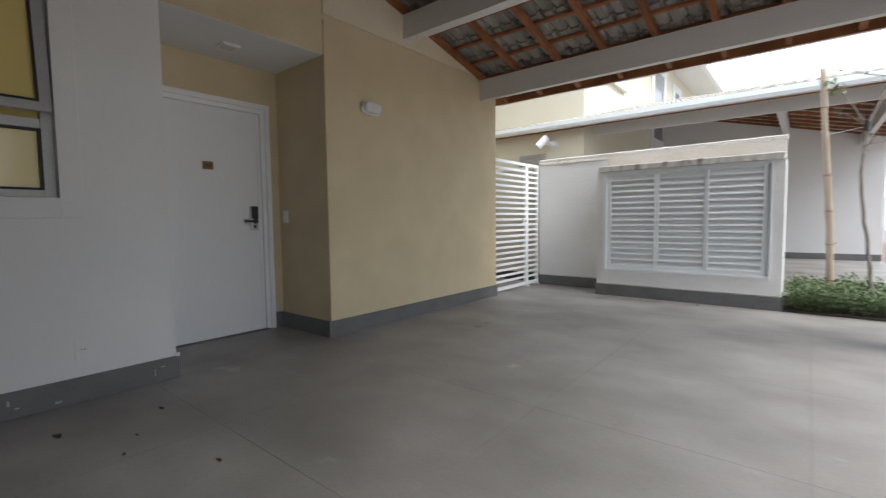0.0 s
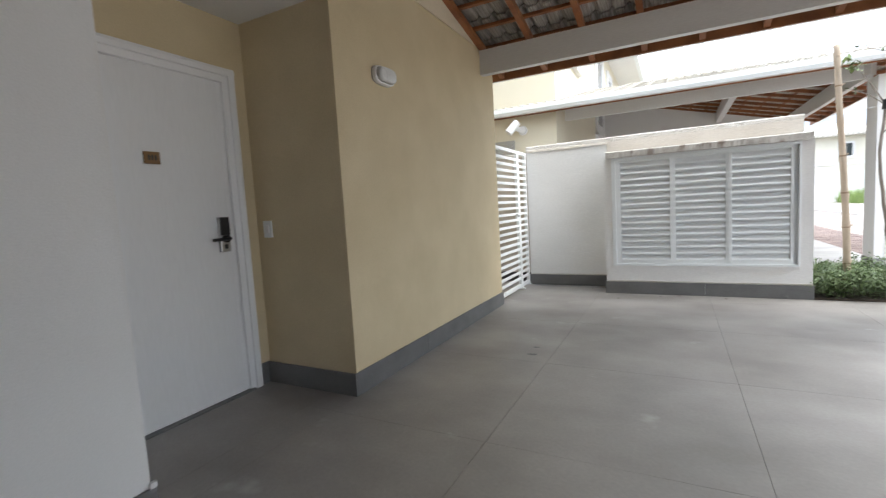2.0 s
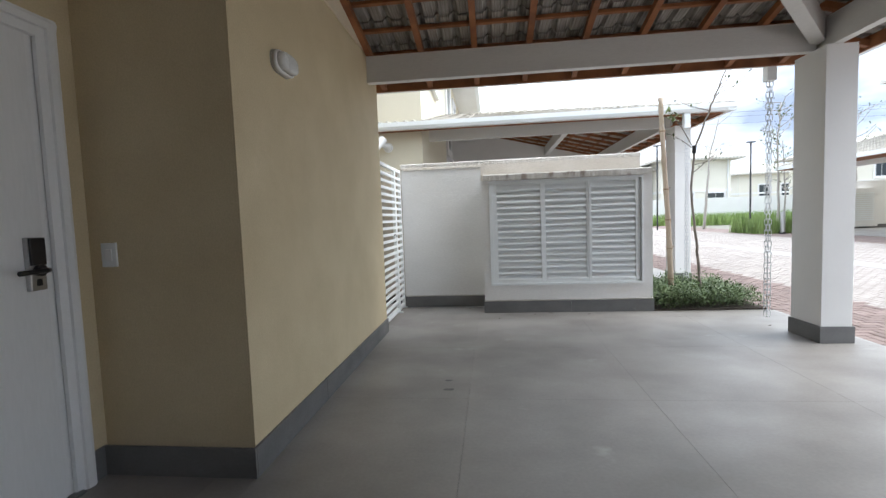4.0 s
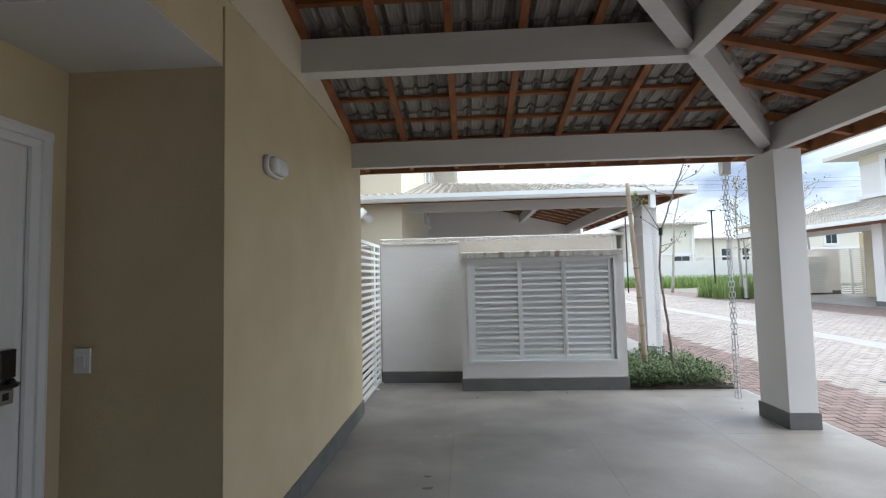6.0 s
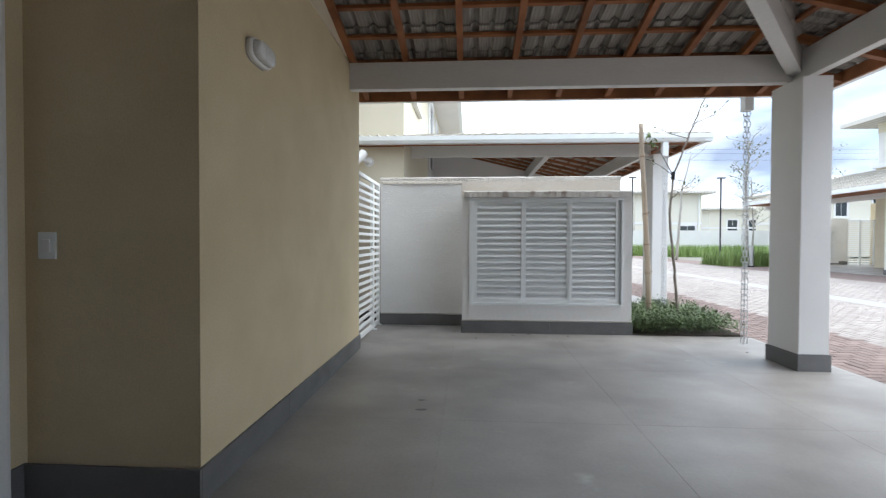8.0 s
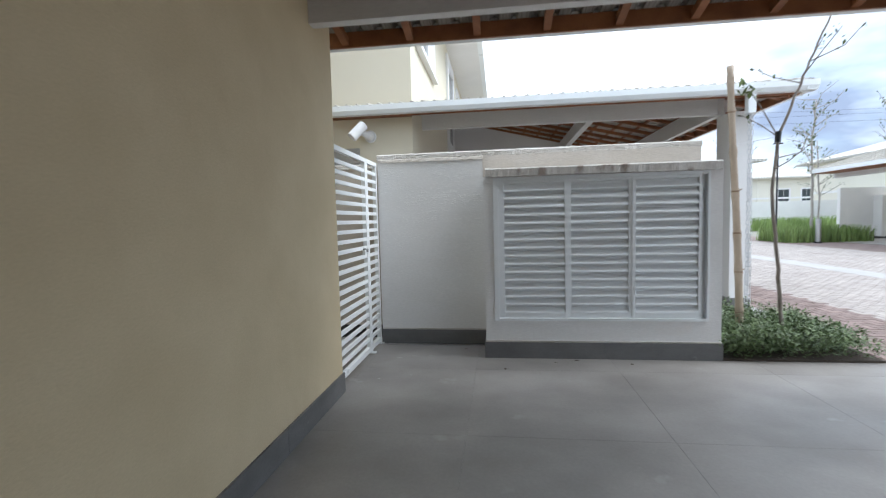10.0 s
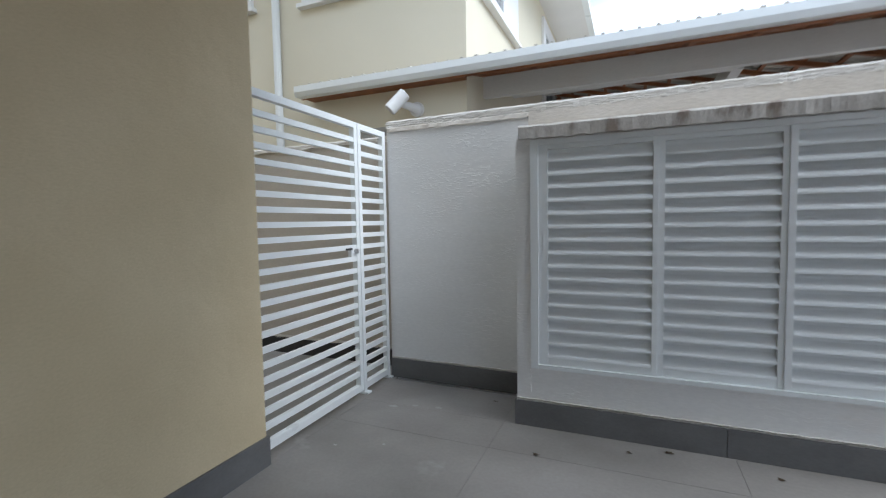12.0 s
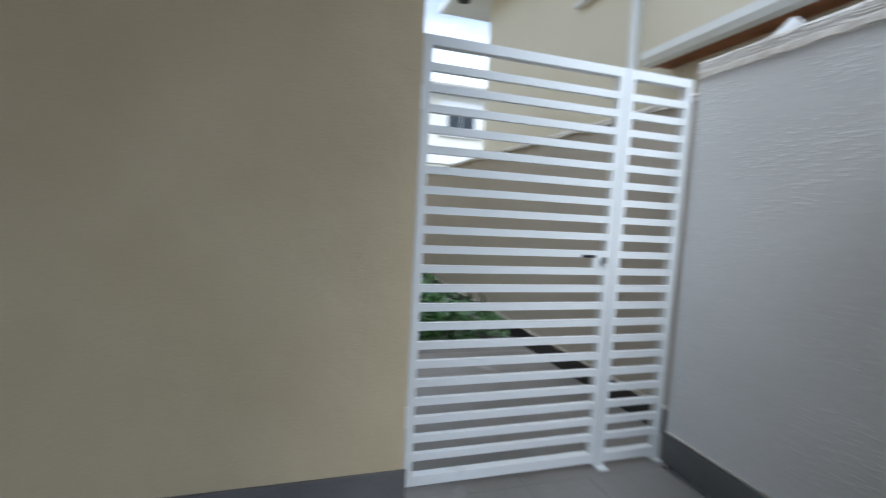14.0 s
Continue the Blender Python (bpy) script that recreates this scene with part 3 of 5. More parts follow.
for k in range(-2, 14):
    y = 4.53 - GAUGE * k
    z = under_front(y) + RH
    if y > 0.75:
        part("batten", box((WX + 0.005, y - HIP, y - 0.025, y + 0.025, z - 0.006, z + 0.022)), WOOD, roof)
    x = y - HIP
    if x > WX:
        z = under_side(x) + RH
        part("batten", box((x - 0.025, x + 0.025, -1.15, y, z - 0.006, z + 0.022)), WOOD, roof)
part("fascia", box((WX - 0.2, EAVE - HIP + 0.02, EAVE, EAVE + 0.022, 2.682, 2.80)), WOOD, roof, "brown timber fascia board")
part("fascia", box((EAVE - HIP, EAVE - HIP + 0.022, -1.15, EAVE, 2.682, 2.80)), WOOD, roof, "brown timber fascia board")
gutter_profile = [(0.0, 0.13), (0.0, 0.0), (0.10, 0.0), (0.13, 0.05), (0.13, 0.12), (0.118, 0.12), (0.118, 0.055), (0.095, 0.012), (0.012, 0.012), (0.012, 0.13)]
part("gutter", prism([(EAVE + 0.024 + u, 2.70 + w) for u, w in gutter_profile], "x", WX - 0.16, EAVE - HIP + 0.15), WHITE_METAL, roof, "white metal eaves gutter")
part("gutter", prism([(EAVE - HIP + 0.024 + u, 2.70 + w) for u, w in gutter_profile], "y", -1.15, EAVE + 0.15), WHITE_METAL, roof, "white metal eaves gutter")

# roof tiles, laid in courses over the battens
TW, TL = 0.30, 0.43


def tile_bmesh():
    bm_ = bmesh.new()
    n_ = 24
    rows_ = []
    for v, lift in ((0.0, 0.030), (TL, 0.0)):
        for thick in (0.018, 0.0):
            row = []
            for i in range(n_ + 1):
                u = i / n_
                ph = (u * 2) % 1.0
                h = 0.044 * max(0.0, 1 - min(ph, 1 - ph) / 0.25) ** 0.6
                row.append(bm_.verts.new(((u - 0.5) * (TW + 0.025), v, h + lift + thick)))
            rows_.append(row)
    t0, b0, t1, b1 = rows_
    for i in range(n_):
        bm_.faces.new((t0[i], t0[i + 1], t1[i + 1], t1[i]))
        bm_.faces.new((b0[i + 1], b0[i], b1[i], b1[i + 1]))
        bm_.faces.new((t0[i + 1], t0[i], b0[i], b0[i + 1]))
        bm_.faces.new((t1[i], t1[i + 1], b1[i + 1], b1[i]))
    bm_.faces.new((t0[0], t1[0], b1[0], b0[0]))
    bm_.faces.new((t1[n_], t0[n_], b0[n_], b1[n_]))
    bmesh.ops.recalc_face_normals(bm_, faces=bm_.faces[:])
    return bm_


def lay_tiles(parent, tile_material, x_left, y_back, limit=300):
    """Courses of tiles on both planes of a hip roof, cut along the hip."""
    me = mesh_of("roof_tile", tile_bmesh(), tile_material)
    rest = []
    pitch_a = math.atan(SLOPE)
    count = 0
    spots = []
    for course in range(16):
        y = EAVE + 0.135 - course * GAUGE
        for i in range(17):
            x = x_left + 0.15 + i * TW
            spots.append(("front", x, y, Matrix.Translation((x, y, under_front(y) + RH + 0.024)) @ Matrix.Rotation(math.pi, 4, "Z") @ Matrix.Rotation(pitch_a, 4, "X")))
        xs = EAVE - HIP + 0.135 - course * GAUGE
        for i in range(34):
            yy = EAVE + 0.1 - i * TW
            spots.append(("side", xs, yy, Matrix.Translation((xs, yy, under_side(xs) + RH + 0.024)) @ Matrix.Rotation(math.pi / 2, 4, "Z") @ Matrix.Rotation(pitch_a, 4, "X")))
    normal = Vector((1, -1, 0)).normalized()
    spots.sort(key=lambda s: abs(s[1] + 1.0) + abs(s[2] - 3.6))
    for kind, x, y, m in spots:
        corners = [m @ Vector((sx * 0.163, v, 0)) for sx in (-1, 1) for v in (0, TL)]
        if min(c.x for c in corners) < x_left - 0.25 or min(c.y for c in corners) < y_back:
            continue
        side = [(c - Vector((0, HIP, 0))).dot(normal) for c in corners]
        if kind == "front":
            side = [-s for s in side]
        if max(side) < 0.01:
            continue
        crossing = min(side) < -0.005
        edge = min(c.x for c in corners) < x_left
        if crossing or edge or count >= limit:
            bm_ = tile_bmesh()
            bm_.transform(m)
            if crossing:
                bmesh.ops.bisect_plane(bm_, geom=bm_.verts[:] + bm_.edges[:] + bm_.faces[:], plane_co=(0, HIP, 0), plane_no=normal if kind == "front" else -normal, clear_outer=True)
            if edge:
                bmesh.ops.bisect_plane(bm_, geom=bm_.verts[:] + bm_.edges[:] + bm_.faces[:], plane_co=(x_left, 0, 0), plane_no=(-1, 0, 0), clear_outer=True)
            if count < limit and len(bm_.faces):
                count += 1
                part("roof_tile", bm_, tile_material, parent)
            else:
                rest.append(bm_)
        else:
            count += 1
            piece("roof_tile", me, m, parent)
    if rest:
        verts, faces = [], []
        for b in rest:
            b.verts.index_update()
            o = len(verts)
            verts += [tuple(v.co) for v in b.verts]
            faces += [[v.index + o for v in f.verts] for f in b.faces]
            b.free()
        me2 = bpy.data.meshes.new("far_tiles")
        me2.from_pydata(verts, [], faces)
        me2.materials.append(tile_material)
        tagged(adopt(new("far_tiles", me2), parent), kind="stuff")
    # ridge caps along the hip
    cap_me = mesh_of("hip_cap", tube([(0, 0, -0.03), (0, 0.40, -0.045)], [0.10, 0.085], 12), tile_material)
    d = Vector((-1, -1, SLOPE)).normalized()
    for k in range(16):
        x = 1.40 - k * 0.26
        if x < x_left + 0.1:
            break
        m = Matrix.Translation((x, x + HIP, under_side(x) + RH + 0.06)) @ d.to_track_quat("Y", "Z").to_matrix().to_4x4()
        piece("hip_cap", cap_me, m, parent)


lay_tiles(roof, TILE, WX - 0.15, -1.2)


# ---- entrance: door, window and fittings ----
door = thing("door_1", (-4.2, 1.72, 0), "closed white lacquered entrance door with a dark electronic lock", "door", kind="structure")
part("door_leaf", box((-4.235, -4.195, 1.245, 2.138, 0.012, 2.095)), DOOR, door, bevel=0.002)
jamb = [(0.0, 0.0), (0.0, 0.028), (0.018, 0.034), (0.046, 0.030), (0.05, 0.018), (0.088, 0.014), (0.094, 0.0)]
DX = -4.2


bm = bmesh.new()
for y_out, sign in ((2.268, -1), (1.160, 1)):
    rings = [[bm.verts.new((DX + u, y_out + sign * v, z)) for v, u in jamb] for z in (0.0, 2.19 if sign < 0 else 2.19)]
    for i in range(len(jamb)):
        j = (i + 1) % len(jamb)
        bm.faces.new((rings[0][i], rings[0][j], rings[1][j], rings[1][i]))
    bm.faces.new(rings[0])
    bm.faces.new(rings[1])
rings = [[bm.verts.new((DX + u + 0.001, y, 2.19 - v)) for v, u in jamb] for y in (1.161, 2.267)]
for i in range(len(jamb)):
    j = (i + 1) % len(jamb)
    bm.faces.new((rings[0][i], rings[0][j], rings[1][j], rings[1][i]))
bm.faces.new(rings[0])
bm.faces.new(rings[1])
bmesh.ops.recalc_face_normals(bm, faces=bm.faces[:])
part("door_frame", bm, WHITE_PAINT, door, "white moulded door frame")
part("stop_rebate", box((-4.245, -4.206, 2.146, 2.20, 0, 2.10), (-4.245, -4.20, 1.235, 1.243, 0, 2.10), (-4.245, -4.20, 1.243, 2.20, 2.10, 2.132)), WHITE_PAINT, door)
part("threshold", box((-4.26, -4.16, 1.24, 2.20, -0.002, 0.010)), SKIRT, door, "grey stone threshold")
# Black slab added behind the leaf so the gaps round it stay dark.
part("house_side_back", box((-4.36, -4.30, 1.2, 2.26, 0, 2.13)), BLACK, door)
lk = part("electronic_lock", box((-4.196, -4.170, 2.046, 2.116, 0.985, 1.215)), STEEL, door, "brushed steel electronic lock plate", bevel=0.006)
part("keypad", box((-4.172, -4.160, 2.048, 2.114, 1.095, 1.213)), BLACK, lk, "black glossy keypad", bevel=0.005)
part("rose", tube([(-4.172, 2.085, 1.072), (-4.155, 2.085, 1.072)], 0.026, 16), DARK_METAL, lk, "dark round lever rose")
part("lever", tube([(-4.158, 2.085, 1.072), (-4.122, 2.085, 1.072), (-4.114, 2.070, 1.072), (-4.114, 1.955, 1.070)], 0.0105, 10), BLACK, lk, "black lever handle")
part("key_cover", box((-4.172, -4.167, 2.070, 2.094, 1.005, 1.035)), DARK_METAL, lk, "dark key cover", bevel=0.003)
plate = tagged(part("number_plate", box((-4.195, -4.183, 1.632, 1.722, 1.535, 1.605)), BRASS, None, bevel=0.006), "small bronze house number plate on the white door", "number plate")
for k in range(3):
    part("digit", box((-4.184, -4.1815, 1.652 + k * 0.019, 1.664 + k * 0.019, 1.556, 1.586)), BLACK, plate, bevel=0.001)

window = thing("window_1", (-3.45, -0.3, 1.24), "grey aluminium awning window with golden frosted glass, upper sash ajar", "window", kind="structure")
GREY_ALU = material("grey_aluminium", (0.50, 0.50, 0.49), 0.45, metallic=0.3, bump=0.03)
WY0, WY1, WZ0, WZ1 = WIN[0] + 0.2, WIN[1], WIN[2], WIN[3]
part("window_trim", box((WX, WX + 0.022, WIN[1], 0.610, 1.10, 2.63), (WX, WX + 0.022, WIN[0] - 0.1, WIN[1], 1.10, WZ0), (WX, WX + 0.022, WIN[0] - 0.1, WIN[1], WZ1, 2.63)), WHITE_WALL, window, "white plaster surround", bevel=0.003)
part("window_frame", box((-3.50, -3.44, WY1 - 0.055, WY1, WZ0, WZ1), (-3.50, -3.44, WIN[0], WIN[0] + 0.055, WZ0, WZ1), (-3.50, -3.44, WIN[0] + 0.055, WY1 - 0.055, WZ0, WZ0 + 0.05),
                         (-3.50, -3.44, WIN[0] + 0.055, WY1 - 0.055, WZ1 - 0.05, WZ1), (-3.50, -3.44, WIN[0] + 0.055, WY1 - 0.055, 1.60, 1.66)), GREY_ALU, window, bevel=0.003)
gold = bpy.data.materials.new("golden_frosted_glass")
gold.use_nodes = True
gb = gold.node_tree.nodes["Principled BSDF"]
gb.inputs["Base Color"].default_value = (0.74, 0.59, 0.22, 1)
gb.inputs["Roughness"].default_value = 0.22
gb.inputs["Coat Weight"].default_value = 0.4
part("pane", box((-3.478, -3.470, WIN[0] + 0.06, WY1 - 0.06, WZ0 + 0.05, 1.60)), gold, window, "golden frosted pane")
sash = box((-3.455, -3.42, WY1 - 0.075, WY1 - 0.02, 1.675, 2.46), (-3.455, -3.42, WIN[0] + 0.03, WIN[0] + 0.09, 1.675, 2.46), (-3.455, -3.42, WIN[0] + 0.09, WY1 - 0.075, 1.675, 1.73), (-3.455, -3.42, WIN[0] + 0.09, WY1 - 0.075, 2.41, 2.46))
open_sash = Matrix.Translation((-3.435, 0, 2.46)) @ Matrix.Rotation(radians(-8), 4, "Y") @ Matrix.Translation((3.435, 0, -2.46))
sash.transform(open_sash)
sash_ob = part("awning_sash", sash, GREY_ALU, window, "grey sash tilted outwards", bevel=0.002)
pane = box((-3.442, -3.434, WIN[0] + 0.09, WY1 - 0.075, 1.73, 2.41))
pane.transform(open_sash)
part("pane", pane, gold, sash_ob, "golden frosted pane")
SEAL = material("black_rubber_seal", (0.02, 0.02, 0.02), 0.6, bump=0.02)


def pane_seal(y0, y1, z0, z1, x0, x1, move=None):
    """A thin black gasket round a pane."""
    g = 0.007
    b_ = box((x0, x1, y0 - g, y0 + g, z0 - g, z1 + g), (x0, x1, y1 - g, y1 + g, z0 - g, z1 + g), (x0, x1, y0 + g, y1 - g, z0 - g, z0 + g), (x0, x1, y0 + g, y1 - g, z1 - g, z1 + g))
    if move:
        b_.transform(move)
    return b_


part("seal", pane_seal(WIN[0] + 0.06, WY1 - 0.06, WZ0 + 0.05, 1.60, -3.470, -3.4385), SEAL, window, "black rubber seal")
part("seal", pane_seal(WIN[0] + 0.09, WY1 - 0.078, 1.73, 2.41, -3.434, -3.4185, open_sash), SEAL, sash_ob, "black rubber seal")
part("upper_pane", box((-3.478, -3.470, WIN[0] + 0.06, WY1 - 0.06, 1.66, WZ1 - 0.05)), gold, window, "golden frosted pane")

outlet = tagged(part("wall_outlet", box((WX, WX + 0.010, 0.525, 0.600, 0.25, 0.38)), WHITE_WALL, None, bevel=0.003), "white weatherproof socket on the white wall", "socket")
part("socket_insert", box((WX + 0.010, WX + 0.014, 0.545, 0.582, 0.295, 0.335)), WHITE_WALL, outlet, bevel=0.003)
for dy in (0.556, 0.571):
    part("pin_hole", box((WX + 0.0135, WX + 0.0145, dy - 0.003, dy + 0.003, 0.312, 0.318)), BLACK, outlet)
switch = tagged(part("light_switch", box((-4.130, -4.050, 2.357, 2.368, 1.054, 1.172)), WHITE_METAL, None, bevel=0.003), "white light switch on the side of the door recess", "switch")
part("rocker", box((-4.108, -4.072, 2.351, 2.358, 1.085, 1.141)), WHITE_PAINT, switch, bevel=0.003)

# Thin triangular sheet, paler than the yellow wall below it.
tagged(part("plaster_ledge", prism([(2.367, 2.88), (4.68, 2.88), (2.367, 3.44)], "x", WX - 0.01, WX + 0.004), PALE_YELLOW), "thin paler yellow sheet on the wall above its ledge", "plaster", kind="structure")
lamp = thing("bulkhead_lamp", (WX, 2.885, 2.15), "white oval bulkhead lamp on the yellow wall", "wall lamp")


def rounded_oval(x0, x1, cy, cz, hw, hh, taper=1.0, n=28):
    bm_ = bmesh.new()
    rings_ = []
    for x, s in ((x0, 1.0), (x0 + (x1 - x0) * 0.6, 1.0 - (1 - taper) * 0.3), (x0 + (x1 - x0) * 0.9, 1.0 - (1 - taper) * 0.8), (x1, taper - 0.12)):
        ring = []
        for k in range(n):
            a = 2 * math.pi * k / n
            c, s_ = math.cos(a), math.sin(a)
            ring.append(bm_.verts.new((x, cy + hw * s * math.copysign(abs(c) ** 0.55, c), cz + hh * s * math.copysign(abs(s_) ** 0.7, s_))))
        rings_.append(ring)
    for a_, b_ in zip(rings_, rings_[1:]):
        for k in range(n):
            bm_.faces.new((a_[k], a_[(k + 1) % n], b_[(k + 1) % n], b_[k]))
    bm_.faces.new(rings_[0][::-1])
    bm_.faces.new(rings_[-1])
    bmesh.ops.recalc_face_normals(bm_, faces=bm_.faces[:])
    return bm_


part("gasket", rounded_oval(WX, WX + 0.010, 2.885, 2.15, 0.122, 0.064, 0.98), GREY_ALU, lamp, "grey rubber gasket")
part("housing", rounded_oval(WX + 0.008, WX + 0.036, 2.885, 2.15, 0.120, 0.062, 0.98), WHITE_PAINT, lamp, smooth=True)
part("diffuser", rounded_oval(WX + 0.034, WX + 0.072, 2.885, 2.15, 0.108, 0.052, 0.86), LAMP_GLASS, lamp, "smooth opal diffuser", smooth=True)
for dy in (-0.098, 0.098):
    part("screw", tube([(WX + 0.030, 2.885 + dy, 2.15), (WX + 0.039, 2.885 + dy, 2.15)], 0.006, 8), STEEL, lamp, "small steel screw")
clamp = tagged(part("ceiling_lamp", box((-3.90, -3.76, 1.66, 1.80, 2.515, 2.53)), WHITE_PAINT, None, bevel=0.004), "square white ceiling lamp in the door recess", "ceiling lamp")
part("diffuser", box((-3.885, -3.775, 1.675, 1.785, 2.510, 2.516)), LAMP_GLASS, clamp)

# rain chain and its outlet
chain = thing("rain_chain", (0.72, 5.48, 0), "galvanised rain chain hanging from the gutter outlet", "rain chain")
outl = tagged(part("gutter_outlet", box((0.685, 0.775, 5.455, 5.545, 2.545, 2.71)), WHITE_METAL, None, bevel=0.004), "grey square gutter outlet above the rain chain", "gutter outlet")
link_bm = bmesh.new()
ring_pts = []
for k in range(16):
    a = 2 * math.pi * k / 16
    ring_pts.append(Vector((0.017 * math.cos(a), 0, 0.017 * math.sin(a) + (0.019 if math.sin(a) > 0 else -0.019))))
for k in range(16):
    p, q = ring_pts[k], ring_pts[(k + 1) % 16]
    tube([p, q], 0.0042, 5, link_bm, cap=False)
link_me = mesh_of("link", link_bm, GALV)
z = 2.52
k = 0
while z > 0.03:
    for dx in (-0.016, 0.016):
        piece("link", link_me, Matrix.Translation((0.705 + dx + 0.025 * z / 2.52, 5.455 + 0.045 * z / 2.52, z)) @ Matrix.Rotation(radians(60 * (k % 2) - 30 + 4 * k), 4, "Z"), chain)
    z -= 0.058
    k += 1
tagged(part("pipe_stub", tube([(-3.89, 5.47, 2.27), (-3.89, 5.47, 2.52)], 0.03, 14), DARK_METAL), "short dark pipe end under the eaves", "pipe")
part("pipe_bracket", box((-3.90, -3.88, 5.19, 5.47, 2.45, 2.47)), DARK_METAL, bpy.data.objects["pipe_stub"])


# ---- planting bed ----
def leaf_cloud(name, spots, size, material_, lift=0.5):
    """Many small bent leaves at given places."""
    verts, faces = [], []
    for p in spots:
        a, e, s = random.uniform(0, 6.283), random.uniform(-0.3, 1.2), size * random.uniform(0.6, 1.4)
        d = Vector((math.cos(a) * math.cos(e), math.sin(a) * math.cos(e), math.sin(e))) * s
        side = Vector((-math.sin(a), math.cos(a), random.uniform(-0.4, 0.4))).normalized() * s * 0.24
        b = Vector(p)
        o = len(verts)
        verts += [tuple(b), tuple(b + d * 0.5 + side), tuple(b + d), tuple(b + d * 0.5 - side)]
        faces.append((o, o + 1, o + 2, o + 3))
    me = bpy.data.meshes.new(name)
    me.from_pydata(verts, [], faces)
    me.materials.append(material_)
    return me


spots = []
for c in range(190):
    cx, cy = random.uniform(-0.22, 1.02), random.uniform(6.09, 7.35)
    h = random.uniform(0.16, 0.30) * (0.88 if cx > 0.8 else 1.0)
    for i in range(140):
        a, r, v = random.uniform(0, 6.283), 0.13 * math.sqrt(random.random()), random.random()
        spots.append((min(cx + r * math.cos(a), 1.06), max(cy + r * math.sin(a), 6.055 - 0.03 * v), 0.02 + h * math.sqrt(v) * (1.15 - (r / 0.13) ** 2 * 0.5)))
tagged(new("ground_cover", leaf_cloud("ground_cover", spots, 0.032, LEAF)), "dense low green ground-cover shrubs in the planting bed", "shrub", kind="stuff")

NODE = material("bamboo_node", (0.26, 0.175, 0.11), 0.7, bump=0.1)
stake = thing("bamboo_stake", (0.163, 6.644, 0), "pale bamboo stake leaning beside the sapling", "stake")
p0, p1 = Vector((0.17, 6.62, 0.0)), Vector((0.035, 6.58, 2.70))
nodes = [0, 0.12, 0.27, 0.41, 0.56, 0.70, 0.84, 0.95, 1.0]
pts, rad = [], []
for i in range(41):
    f = i / 40
    pts.append(p0.lerp(p1, f) + Vector((0.012 * math.sin(5 * f), 0.01 * math.sin(3 * f), 0)))
    near = min(abs(f - q) for q in nodes)
    rad.append(0.036 - 0.008 * f + (0.006 if near < 0.013 else 0))
part("culm", tube(pts, rad, 10), BAMBOO, stake, smooth=True)
for f in nodes[1:-1]:
    c = p0.lerp(p1, f) + Vector((0.012 * math.sin(5 * f), 0.01 * math.sin(3 * f), 0))
    part("node_ring", tube([c - Vector((0, 0, 0.008)), c + Vector((0, 0, 0.008))], 0.041 - 0.008 * f, 10), NODE, stake, "dark node ring")
    if random.random() < 0.7:
        a = random.uniform(0, 6.28)
        part("side_stub", tube([c, c + Vector((0.06 * math.cos(a), 0.06 * math.sin(a), 0.02))], [0.008, 0.006], 6), BAMBOO, stake)


def twig_tree(name, base, points, r0, r1, twigs, leaf_size, leaf_n, bark, label, seed, leaf_mat=LEAF, twig_len=0.35):
    random.seed(seed)
    t = thing(name, base, label, "tree")
    pts_ = [Vector(p) for p in points]
    fine = []
    for a, b in zip(pts_, pts_[1:]):
        for k_ in range(5):
            fine.append(a.lerp(b, k_ / 5) + Vector((random.uniform(-1, 1), random.uniform(-1, 1), 0)) * r0 * 0.35)
    fine.append(pts_[-1])
    n_ = len(fine)
    part("trunk", tube(fine, [r0 + (r1 - r0) * i / (n_ - 1) for i in range(n_)], 8), bark, t, smooth=True)
    leaves = []
    for k_ in range(twigs):
        i = int(n_ * random.uniform(0.45, 0.99))
        p = fine[min(i, n_ - 1)]
        a, e = random.uniform(0, 6.283), random.uniform(0.2, 1.1)
        L = twig_len * random.uniform(0.5, 1.2)
        mid = p + Vector((math.cos(a) * math.cos(e), math.sin(a) * math.cos(e), math.sin(e))) * L * 0.5
        end = mid + Vector((math.cos(a + 0.5), math.sin(a + 0.5), random.uniform(0.3, 1.2))).normalized() * L * 0.5
        part("twig", tube([p, mid, end], [r1 * 0.8, r1 * 0.55, r1 * 0.3], 5), bark, t)
        for q in range(leaf_n):
            f = random.uniform(0.35, 1.0)
            c = p.lerp(mid, f * 2) if f < 0.5 else mid.lerp(end, f * 2 - 1)
            leaves.append(c + Vector((random.gauss(0, 1), random.gauss(0, 1), random.gauss(0, 1))) * leaf_size * 0.6)
    if leaves:
        adopt(new("leaves", leaf_cloud("leaves", leaves, leaf_size, leaf_mat)), t)
    return t


SAPLEAF = material("sapling_leaf", (0.13, 0.18, 0.055), 0.55, (0.08, 0.11, 0.04), 8, 0.5, 40, 0.1, random_tint=0.3)
sap = twig_tree("sapling", (0.525, 6.55, 0), [(0.525, 6.55, 0.0), (0.47, 6.53, 0.6), (0.415, 6.5, 0.98), (0.37, 6.5, 1.51), (0.40, 6.48, 2.0), (0.52, 6.46, 2.35), (0.64, 6.46, 2.66), (0.81, 6.46, 3.08)], 0.020, 0.008,
                7, 0.045, 9, BARK, "young bare sapling with few leaves tied to a bamboo stake", 11, SAPLEAF, 0.45)
part("tie_band", tube([(0.397, 6.48, 1.95), (0.403, 6.48, 2.05)], 0.026, 8), BLACK, sap, "dark rubber tie")
part("tie_cord", tube([(0.40, 6.48, 2.0), (0.072, 6.585, 1.96)], 0.003, 5), WHITE_PAINT, sap, "thin cord to the stake")
